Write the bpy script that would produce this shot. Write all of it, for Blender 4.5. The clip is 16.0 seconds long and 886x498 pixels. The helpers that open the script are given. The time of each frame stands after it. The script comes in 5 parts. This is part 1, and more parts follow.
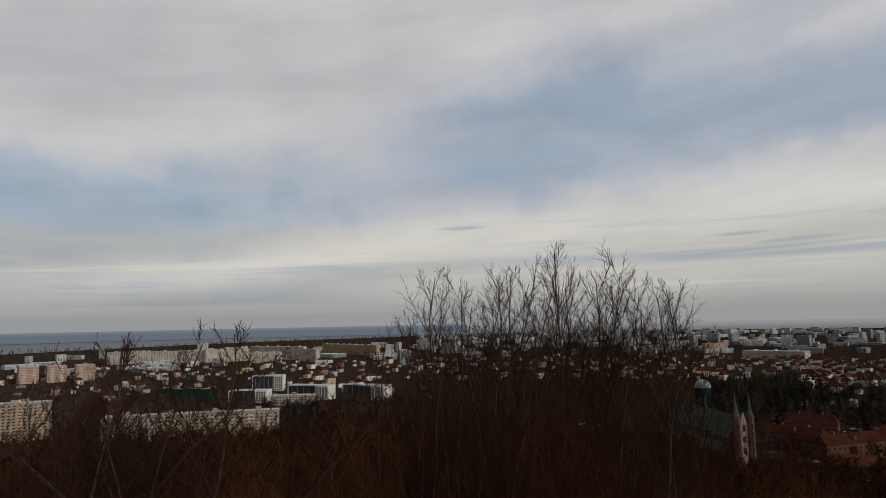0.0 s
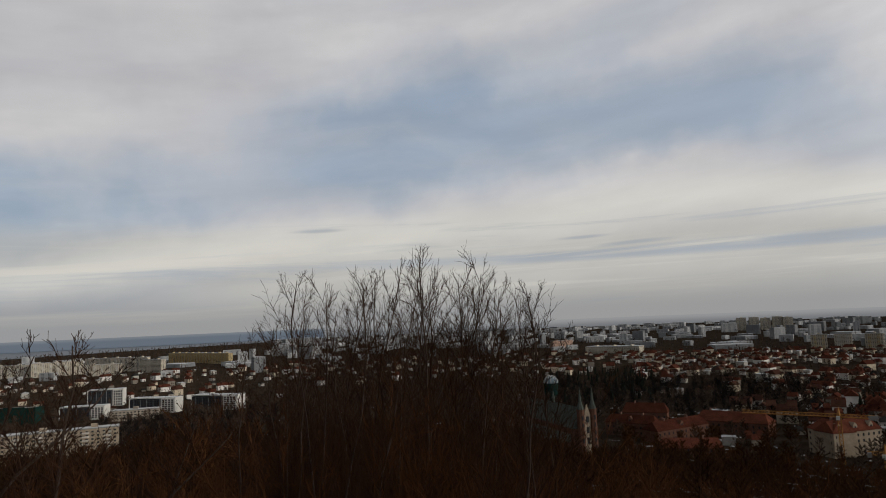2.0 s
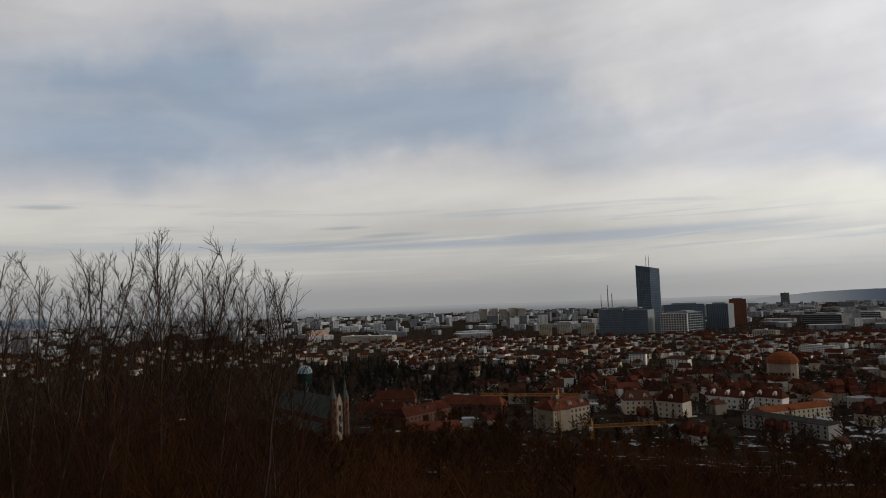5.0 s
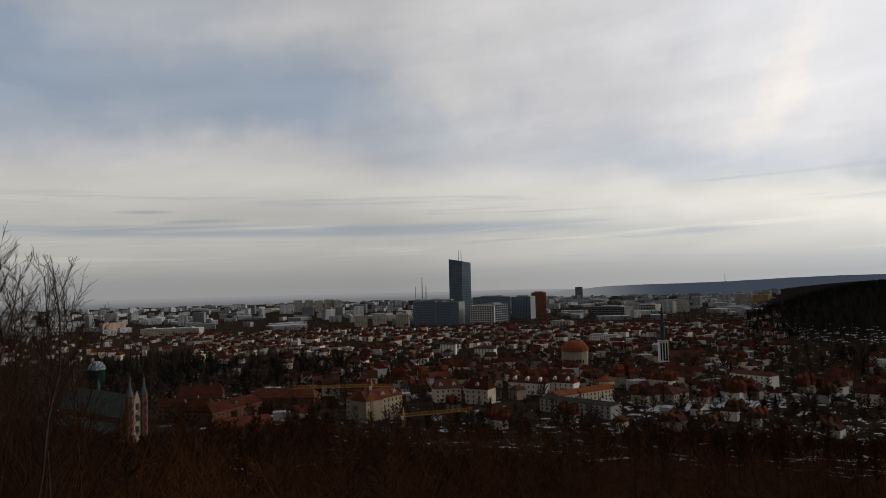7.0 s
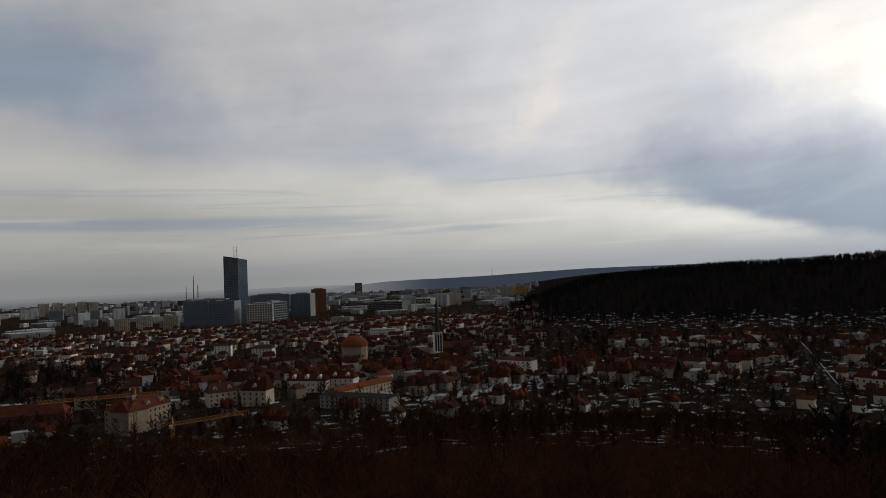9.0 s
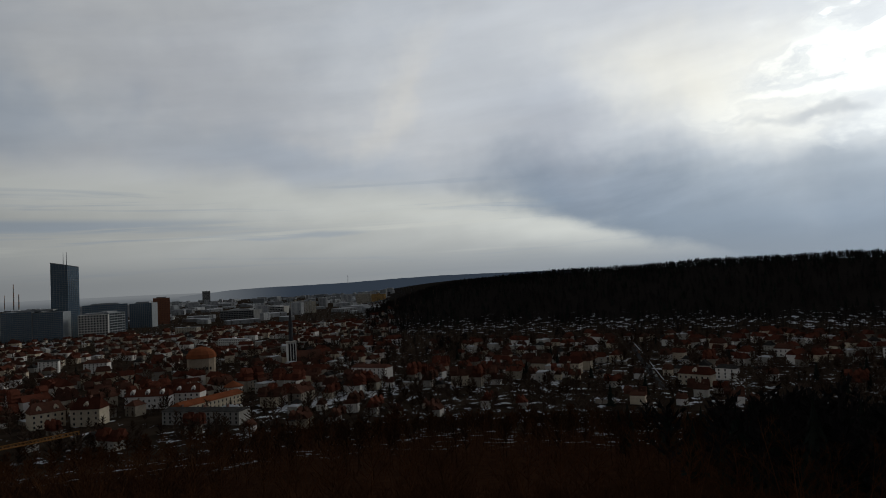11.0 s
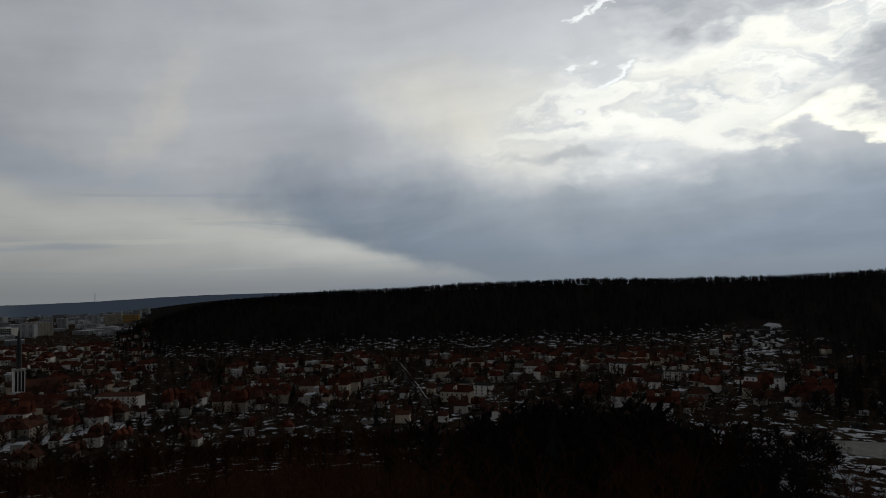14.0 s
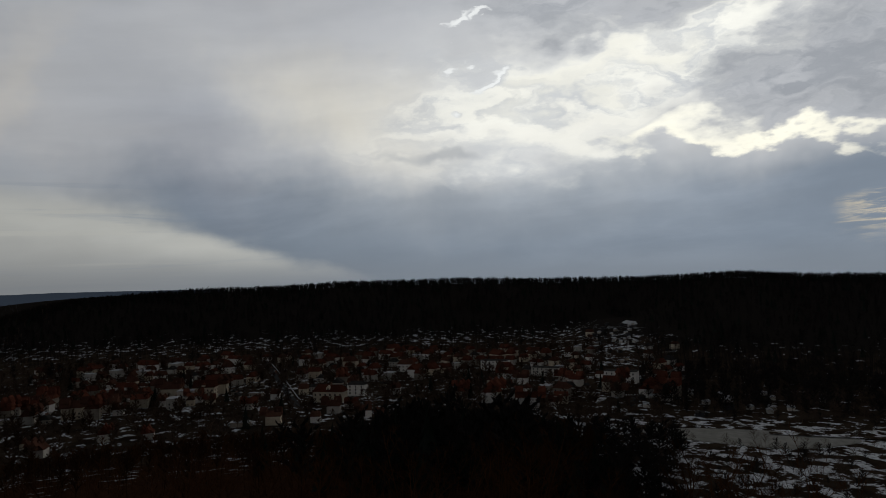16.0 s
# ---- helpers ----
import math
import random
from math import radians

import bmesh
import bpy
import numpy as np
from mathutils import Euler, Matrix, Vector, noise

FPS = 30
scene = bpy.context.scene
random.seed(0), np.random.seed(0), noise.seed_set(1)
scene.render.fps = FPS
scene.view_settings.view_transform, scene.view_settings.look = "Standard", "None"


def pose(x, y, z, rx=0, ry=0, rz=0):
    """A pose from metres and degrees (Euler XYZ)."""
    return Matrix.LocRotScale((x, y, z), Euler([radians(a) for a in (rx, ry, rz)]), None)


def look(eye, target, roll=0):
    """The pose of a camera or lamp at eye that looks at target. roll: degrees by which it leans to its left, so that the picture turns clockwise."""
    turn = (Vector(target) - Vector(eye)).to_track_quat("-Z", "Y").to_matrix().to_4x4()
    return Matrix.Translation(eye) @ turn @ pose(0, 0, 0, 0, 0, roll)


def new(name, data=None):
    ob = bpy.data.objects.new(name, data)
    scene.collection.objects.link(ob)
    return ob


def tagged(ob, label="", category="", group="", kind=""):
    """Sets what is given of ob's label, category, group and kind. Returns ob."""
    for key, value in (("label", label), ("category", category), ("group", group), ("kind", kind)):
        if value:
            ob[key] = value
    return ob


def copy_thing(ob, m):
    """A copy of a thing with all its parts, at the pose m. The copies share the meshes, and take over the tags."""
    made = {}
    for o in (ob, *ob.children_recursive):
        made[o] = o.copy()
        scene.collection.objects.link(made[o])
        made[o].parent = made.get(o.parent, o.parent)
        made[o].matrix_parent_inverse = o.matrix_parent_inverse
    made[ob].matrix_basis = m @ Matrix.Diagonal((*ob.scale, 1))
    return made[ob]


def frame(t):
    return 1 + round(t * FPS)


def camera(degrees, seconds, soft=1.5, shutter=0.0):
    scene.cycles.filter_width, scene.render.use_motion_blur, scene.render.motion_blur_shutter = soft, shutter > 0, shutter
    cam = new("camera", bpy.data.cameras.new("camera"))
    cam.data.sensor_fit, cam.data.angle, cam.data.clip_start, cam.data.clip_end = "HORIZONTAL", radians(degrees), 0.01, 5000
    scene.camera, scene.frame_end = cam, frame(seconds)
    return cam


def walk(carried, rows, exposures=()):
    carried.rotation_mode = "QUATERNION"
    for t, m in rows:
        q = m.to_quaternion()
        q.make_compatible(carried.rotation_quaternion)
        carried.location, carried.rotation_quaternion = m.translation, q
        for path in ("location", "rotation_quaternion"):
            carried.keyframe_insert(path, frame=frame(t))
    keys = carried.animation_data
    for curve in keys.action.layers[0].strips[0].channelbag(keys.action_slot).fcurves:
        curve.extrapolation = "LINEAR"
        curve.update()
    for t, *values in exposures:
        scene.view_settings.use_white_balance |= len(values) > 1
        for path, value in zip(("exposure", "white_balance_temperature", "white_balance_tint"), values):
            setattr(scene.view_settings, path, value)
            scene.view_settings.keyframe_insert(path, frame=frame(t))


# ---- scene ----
# Camera: it turns where it stands, on a hilltop 95 m above the town.
EYE, TILT, LEAN = 95.0, 6.05, 1.1
cam = camera(66.47, 16.0, soft=0.9)
TURNS = [
    (0.0, -0.00, 0.00, 0.00, 0.00), (0.5, -3.30, 0.44, 0.29, -0.04), (1.0, -6.74, 0.03, 0.07, -0.10),
    (1.5, -8.44, -0.18, -0.09, -0.13), (2.0, -11.99, 0.25, 0.09, -0.14), (2.5, -16.03, 0.29, -1.33, -0.10),
    (3.0, -19.60, 0.37, -1.74, -0.07), (3.5, -22.56, 0.67, -1.78, -0.06), (3.7, -23.99, 0.58, -1.69, -0.05),
    (5.8, -37.66, -0.31, -2.49, 0.07), (6.0, -39.29, -0.29, -2.48, 0.08), (6.5, -43.51, -0.30, -3.15, 0.10),
    (7.0, -47.54, -0.09, -3.81, 0.12), (7.5, -51.06, -0.49, -4.21, 0.13), (8.0, -54.93, -0.43, -4.55, 0.14),
    (8.5, -61.59, 0.76, -4.64, 0.15), (9.0, -66.07, 0.82, -3.61, 0.16), (9.2, -67.56, 0.56, -3.59, 0.16),
    (11.3, -80.10, 2.72, -3.52, 0.18), (11.5, -81.45, 3.04, -3.53, 0.18), (12.0, -85.00, 3.76, -4.02, 0.18),
    (12.5, -87.76, 4.14, -3.32, 0.18), (13.0, -90.87, 4.42, -4.02, 0.18), (13.5, -94.45, 4.84, -4.09, 0.18),
    (14.0, -97.47, 5.31, -4.17, 0.18), (14.5, -99.88, 5.18, -3.77, 0.18), (15.0, -102.65, 5.69, -4.04, 0.18),
    (15.5, -105.18, 5.89, -4.13, 0.18), (16.0, -108.01, 5.96, -3.99, 0.18),
]
EXPOSURES = [(0.0, 0.05, 6500, 10), (6.0, 0.0, 6480, 10), (7.0, -0.08, 6500, 10), (8.0, -0.17, 6480, 10), (9.0, -0.34, 6400, 10),
             (11.5, -0.74, 6080, 6), (12.5, -0.88, 6100, 6), (14.0, -1.0, 6180, 7), (16.0, -1.14, 6250, 8)]
walk(cam, [(t, pose(0.98 * s, -0.19 * s, EYE, TILT, LEAN, 0) @ pose(0, 0, 0, 90 + pitch, roll, yaw))
           for t, yaw, pitch, roll, s in TURNS], EXPOSURES)


# ---- sky and light ----
SUN_AZ, SUN_EL = 122.0, 17.0


class Nodes:
    """Short hand for building node trees."""

    def __init__(self, tree):
        self.tree = tree

    def add(self, kind):
        return self.tree.nodes.new(kind)

    def put(self, socket, value):
        if isinstance(value, bpy.types.NodeSocket):
            self.tree.links.new(value, socket)
        elif value is not None:
            socket.default_value = value

    def math(self, op, a, b=None, c=None, clamp=False):
        n = self.add("ShaderNodeMath")
        n.operation, n.use_clamp = op, clamp
        for s, value in zip(n.inputs, (a, b, c)):
            self.put(s, value)
        return n.outputs[0]

    def ramp(self, x, lo, hi, a=0.0, b=1.0):
        n = self.add("ShaderNodeMapRange")
        n.interpolation_type = "SMOOTHSTEP"
        for s, value in zip(n.inputs, (x, lo, hi, a, b)):
            self.put(s, value)
        return n.outputs[0]

    def mix(self, f, a, b, blend="MIX"):
        n = self.add("ShaderNodeMix")
        n.data_type, n.blend_type = "RGBA", blend
        self.put(n.inputs[0], f)
        self.put(n.inputs[6], (*a, 1) if isinstance(a, tuple) else a)
        self.put(n.inputs[7], (*b, 1) if isinstance(b, tuple) else b)
        return n.outputs[2]

    def noise(self, vec, scale, detail=4.0, rough=0.55, distort=0.0):
        n = self.add("ShaderNodeTexNoise")
        self.put(n.inputs["Vector"], vec)
        n.inputs["Scale"].default_value = scale
        n.inputs["Detail"].default_value = detail
        n.inputs["Roughness"].default_value = rough
        n.inputs["Distortion"].default_value = distort
        return n.outputs["Fac"]

    def xyz(self, x, y, z):
        n = self.add("ShaderNodeCombineXYZ")
        for s, value in zip(n.inputs, (x, y, z)):
            self.put(s, value)
        return n.outputs[0]


def make_world():
    world = bpy.data.worlds.new("winter_sky")
    world.use_nodes = True
    scene.world = world
    world.node_tree.nodes.clear()
    n = Nodes(world.node_tree)
    way = n.add("ShaderNodeTexCoord").outputs["Generated"]
    sep = n.add("ShaderNodeSeparateXYZ")
    n.put(sep.inputs[0], way)
    x, y, z = sep.outputs
    deg = 180 / math.pi
    # azimuth from a seam behind the viewer, and elevation, in degrees
    az0 = n.math("MULTIPLY", n.math("ARCTAN2", n.math("ADD", n.math("MULTIPLY", x, 0.643), n.math("MULTIPLY", y, -0.766)),
                 n.math("ADD", n.math("MULTIPLY", x, 0.766), n.math("MULTIPLY", y, 0.643))), deg)
    az0 = n.math("ADD", az0, 50.0)
    el0 = n.math("MULTIPLY", n.math("ARCSINE", n.math("MINIMUM", n.math("MAXIMUM", z, -1.0), 1.0)), deg)
    # soft billows bend the edges of all cloud forms
    w1 = n.noise(way, 3.0, 5.0, 0.6)
    w2 = n.noise(n.xyz(y, z, x), 3.2, 5.0, 0.6)
    az = n.math("ADD", az0, n.math("MULTIPLY", n.math("SUBTRACT", w1, 0.5), 26.0))
    el = n.math("ADD", el0, n.math("MULTIPLY", n.math("SUBTRACT", w2, 0.5), 10.0))
    fine1 = n.noise(n.xyz(n.math("MULTIPLY", az0, 0.05), n.math("MULTIPLY", el0, 0.1), 0.0), 4.0, 5.0, 0.5, 0.05)
    fine2 = n.noise(n.xyz(n.math("MULTIPLY", az0, 0.05), n.math("MULTIPLY", el0, 0.1), 7.0), 4.0, 5.0, 0.5, 0.05)
    azf = n.math("ADD", az0, n.math("MULTIPLY", n.math("SUBTRACT", fine1, 0.5), 16.0))
    elf = n.math("ADD", el0, n.math("MULTIPLY", n.math("SUBTRACT", fine2, 0.5), 10.0))

    def blob(ca, ce, ra, re, tilt=0.0, soft=0.7, ragged=False):
        """A soft ellipse of cloud or clear sky at an azimuth and elevation, with its half sizes; tilt rises to the right."""
        a, e = (azf, elf) if ragged else (az, el)
        c, s = math.cos(radians(tilt)), math.sin(radians(tilt))
        da, de = n.math("SUBTRACT", a, ca), n.math("SUBTRACT", e, ce)
        u = n.math("DIVIDE", n.math("ADD", n.math("MULTIPLY", da, c), n.math("MULTIPLY", de, s)), ra)
        v = n.math("DIVIDE", n.math("SUBTRACT", n.math("MULTIPLY", de, c), n.math("MULTIPLY", da, s)), re)
        r = n.math("SQRT", n.math("ADD", n.math("MULTIPLY", u, u), n.math("MULTIPLY", v, v)))
        return n.ramp(r, 1.0 + soft, 1.0 - soft)

    def streaks(seed, sa, se, lo, hi):
        f = n.noise(n.xyz(n.math("MULTIPLY", az0, sa), n.math("MULTIPLY", n.math("SUBTRACT", el0, n.math("MULTIPLY", az0, 0.018)), se), seed), 1.0, 5.0, 0.6, 0.6)
        return n.ramp(f, lo, hi)

    sky = n.add("ShaderNodeTexSky")
    sky.sky_type, sky.sun_disc = "NISHITA", False
    sky.sun_elevation, sky.sun_rotation = radians(SUN_EL), radians(SUN_AZ)
    clear = n.mix(1.0, sky.outputs[0], (0.055, 0.055, 0.055), "MULTIPLY")
    blue = n.mix(0.2, (0.335, 0.405, 0.505), clear)

    def over(base, mask, share, tint):
        return n.mix(n.math("MULTIPLY", mask, share), base, tint)

    # veils of cloud, drawn out sideways and rising slightly to the right
    veil = n.noise(n.xyz(n.math("MULTIPLY", az0, 0.05), n.math("MULTIPLY", n.math("SUBTRACT", el0, n.math("MULTIPLY", az0, 0.10)), 0.16), 2.0), 1.0, 7.0, 0.58, 0.4)
    colour = n.mix(n.ramp(w1, 0.25, 0.75), (0.47, 0.468, 0.49), (0.60, 0.588, 0.582))
    colour = over(colour, n.ramp(w2, 0.5, 0.75), 0.5, (0.64, 0.605, 0.57))
    colour = over(colour, n.ramp(veil, 0.42, 0.70), 0.45, (0.44, 0.455, 0.49))
    # openings of pale blue
    for a, e, ra, re, tilt, share in ((8.5, 15.8, 16, 4.6, 8, 1.0), (29, 15.5, 14, 3.4, 4, 0.8), (-22, 9.6, 14, 3.9, 3, 1.0), (-36, 9.0, 10, 3.6, 0, 0.9),
                                      (40, 14, 12, 3.0, -5, 0.45), (24, 22, 10, 2.2, 10, 0.35), (68, 9.5, 13, 2.2, -6, 0.35)):
        colour = over(colour, n.math("MULTIPLY", blob(a, e, ra, re, tilt, 0.5), n.ramp(veil, 0.66, 0.40, 0.7, 1.0)), share, blue)
    colour = over(colour, blob(-22, 20.5, 20, 4.5, 4), 0.55, (0.40, 0.40, 0.425))
    # the bright arch low in the sky, with long streaks through and below it
    u = n.math("DIVIDE", n.math("SUBTRACT", az0, 32.0), 60.0)
    mid = n.math("SUBTRACT", 8.4, n.math("MULTIPLY", n.math("MULTIPLY", u, u), 5.2))
    off = n.math("ABSOLUTE", n.math("SUBTRACT", n.math("ADD", el0, n.math("MULTIPLY", n.math("SUBTRACT", w2, 0.5), 5.0)), mid))
    arch = n.math("MULTIPLY", n.ramp(off, 3.0, 0.0), n.ramp(az0, 106, 90))
    low = n.ramp(el0, 9.0, 5.5)
    left = n.ramp(az0, 112, 92)
    colour = over(colour, n.math("MULTIPLY", low, left), 0.75, (0.455, 0.446, 0.408))
    colour = over(colour, n.math("MULTIPLY", n.ramp(el0, 8.5, 4.0), n.ramp(az0, 0, -18)), 0.85, (0.325, 0.35, 0.385))
    colour = over(colour, n.math("MULTIPLY", arch, n.ramp(az0, -34, -8, 0.55, 1.0)), 0.85, (0.61, 0.597, 0.55))
    colour = over(colour, n.math("MULTIPLY", n.math("MULTIPLY", n.ramp(el0, 7.5, 5.0), left), streaks(4.0, 0.028, 0.85, 0.48, 0.72)), 0.7, (0.61, 0.59, 0.53))
    colour = over(colour, n.math("MULTIPLY", n.math("MULTIPLY", n.ramp(el0, 10.0, 6.5), left), streaks(11.0, 0.035, 0.8, 0.54, 0.70)), 0.6, (0.345, 0.38, 0.43))
    colour = over(colour, n.math("MULTIPLY", n.math("MULTIPLY", n.ramp(n.math("ABSOLUTE", n.math("SUBTRACT", el0, 4.9)), 0.75, 0.2), n.ramp(az0, 8, 20)), n.math("MULTIPLY", n.ramp(az0, 72, 48), streaks(17.0, 0.05, 0.9, 0.36, 0.55))), 0.85, (0.34, 0.375, 0.42))
    # a few thin dark wisps
    for a, e, ra, re in ((1.7, 7.75, 2.0, 0.17), (68.5, 4.0, 3.2, 0.26), (28.0, 5.6, 3.0, 0.2), (24.0, 6.3, 2.0, 0.14)):
        du = n.math("DIVIDE", n.math("SUBTRACT", az0, a), ra)
        dv = n.math("DIVIDE", n.math("SUBTRACT", n.math("ADD", el0, n.math("MULTIPLY", n.math("SUBTRACT", veil, 0.5), 0.8)), n.math("ADD", n.math("MULTIPLY", n.math("SUBTRACT", az0, a), 0.03), e)), re)
        rr = n.math("SQRT", n.math("ADD", n.math("MULTIPLY", du, du), n.math("MULTIPLY", dv, dv)))
        colour = over(colour, n.ramp(rr, 1.5, 0.3), 0.75, (0.36, 0.385, 0.415))
    # heavy blue-grey bank to the right of the arch
    # its lower edge falls to the right, cut cleanly against the bright arch
    edge = n.math("SUBTRACT", n.math("ADD", el0, n.math("MULTIPLY", n.math("SUBTRACT", fine2, 0.5), 2.2)), n.math("SUBTRACT", 5.6, n.math("MULTIPLY", n.math("SUBTRACT", az0, 83.2), 0.27)))
    bank = n.math("MULTIPLY", n.math("MULTIPLY", n.ramp(azf, 80, 92), n.ramp(el, 12.0, 6.5)), n.ramp(edge, -0.7, 0.7))
    colour = over(colour, bank, 0.92, (0.20, 0.24, 0.295))
    colour = over(colour, n.math("MULTIPLY", blob(91, 7.4, 9, 2.4, -12), n.ramp(edge, -0.5, 0.7)), 0.75, (0.20, 0.238, 0.295))
    colour = over(colour, blob(89.5, 11.6, 7, 3.2, -30, 0.9), 0.6, (0.34, 0.35, 0.39))
    colour = over(colour, n.math("MULTIPLY", bank, n.ramp(veil, 0.45, 0.7)), 0.55, (0.33, 0.37, 0.43))
    colour = over(colour, blob(88, 18.5, 17, 6, 0, 0.95), 0.5, (0.59, 0.60, 0.63))
    # thin places lit from behind
    colour = over(colour, blob(75, 15.5, 1.3, 4.5, -32, 0.95), 0.42, (0.74, 0.68, 0.60))
    colour = over(colour, blob(102.5, 14.4, 8.0, 2.8, -18, 0.95), 0.95, (0.83, 0.765, 0.645))
    colour = over(colour, blob(97, 18, 12, 4, -10, 0.9), 0.22, (0.66, 0.63, 0.60))
    colour = over(colour, blob(120, 15.5, 17, 7.5, 8, 0.95), 0.6, (0.80, 0.79, 0.77))
    # the torn, bright opening in front of the sun: white body, grey wisps, puffed edges
    torn = n.noise(n.xyz(n.math("MULTIPLY", azf, 0.14), n.math("MULTIPLY", elf, 0.34), 5.0), 1.0, 5.0, 0.55, 0.1)
    body = n.mix(n.ramp(torn, 0.36, 0.60), (0.66, 0.665, 0.67), (1.07, 1.03, 0.925))
    grey = n.mix(n.ramp(torn, 0.36, 0.64), (0.36, 0.37, 0.395), (0.52, 0.52, 0.535))
    colour = n.mix(n.math("MULTIPLY", blob(117.5, 14.4, 12.2, 4.0, 6, 0.65, True), 0.92), colour, body)
    colour = over(colour, blob(122, 22.6, 10, 2.6, -4, 0.7, True), 0.9, grey)
    colour = n.mix(n.math("MULTIPLY", blob(130.5, 18.4, 6.5, 2.8, 8, 0.6, True), 0.95), colour, body)
    colour = n.mix(n.math("MULTIPLY", blob(121, 17.0, 8, 1.3, 12, 0.5, True), 0.75), colour, (1.0, 0.955, 0.84))
    for a, e, ra, re in ((109.6, 21.4, 1.3, 0.5), (111.9, 22.0, 1.0, 0.45), (111.0, 16.5, 1.2, 0.5), (112.6, 17.0, 0.9, 0.4)):
        colour = over(colour, blob(a, e, ra, re, 28, 0.5, True), 0.85, (1.0, 0.99, 0.96))
    colour = over(colour, blob(119, 12.6, 10, 1.7, 4, 0.6, True), 0.75, (0.97, 0.93, 0.84))
    colour = over(colour, blob(138.5, 14.6, 10, 3.1, 4, 0.55, True), 0.94, grey)
    colour = over(colour, blob(142, 19.5, 6.5, 3.4, 20, 0.65, True), 0.85, grey)
    colour = over(colour, blob(109.5, 11.3, 3.4, 0.45, -3, 0.6), 0.6, (0.42, 0.43, 0.45))
    colour = over(colour, blob(133.8, 10.8, 8.5, 0.55, -1, 0.8, True), 0.95, (1.16, 1.09, 0.90))
    colour = over(colour, blob(128.5, 11.3, 3.0, 1.0, 8, 0.7, True), 0.8, (1.14, 1.08, 0.92))
    colour = over(colour, n.math("MULTIPLY", blob(143.5, 3.2, 3.4, 1.1, 2, 0.8), streaks(23.0, 0.2, 2.2, 0.42, 0.66)), 0.75, (1.0, 0.80, 0.50))
    # fine fibres through all of the cloud
    fibre = n.noise(n.xyz(n.math("MULTIPLY", az0, 0.09), n.math("MULTIPLY", n.math("SUBTRACT", el0, n.math("MULTIPLY", az0, 0.10)), 0.42), 31.0), 1.0, 4.0, 0.5, 0.1)
    fibre = n.ramp(fibre, 0.28, 0.72, 0.955, 1.045)
    colour = n.mix(1.0, colour, n.xyz(fibre, fibre, fibre), "MULTIPLY")
    # haze towards the horizon
    haze = n.mix(n.ramp(az0, 60, 110), (0.290, 0.291, 0.293), (0.225, 0.25, 0.285))
    colour = n.mix(n.math("MULTIPLY", n.ramp(el0, 3.6, 0.2), 0.9), colour, haze)
    colour = n.mix(n.ramp(el0, -1.2, -3.0), colour, (0.16, 0.17, 0.18))
    # the sky grows brighter to the right, towards the sun
    towards = n.add("ShaderNodeMapRange")
    for k, value in enumerate((az0, 42.0, 115.0, 1.0, 2.05)):
        n.put(towards.inputs[k], value)
    colour = n.mix(1.0, colour, n.xyz(towards.outputs[0], towards.outputs[0], towards.outputs[0]), "MULTIPLY")
    # unseen sky overhead and north-west, away from the sun, dimmed to darken the town
    shade = n.math("MULTIPLY", n.ramp(el0, 26, 58, 1.0, 0.22), n.math("MULTIPLY", n.ramp(az0, 150, 225, 1.0, 0.12), n.ramp(az0, -38, -105, 1.0, 0.15)))
    colour = n.mix(1.0, colour, n.xyz(shade, shade, shade), "MULTIPLY")
    bg = n.add("ShaderNodeBackground")
    n.put(bg.inputs[0], colour)
    bg.inputs[1].default_value = 1.0
    out = n.add("ShaderNodeOutputWorld")
    n.put(out.inputs[0], bg.outputs[0])


make_world()
sun = new("sun", bpy.data.lights.new("sun", "SUN"))
sun.data.energy, sun.data.angle, sun.data.color = 1.2, radians(16), (1.0, 0.90, 0.74)
_a, _e = radians(SUN_AZ), radians(SUN_EL)
sun.matrix_world = look((0, 0, 300), (-300 * math.sin(_a) * math.cos(_e), -300 * math.cos(_a) * math.cos(_e), 300 - 300 * math.sin(_e)))


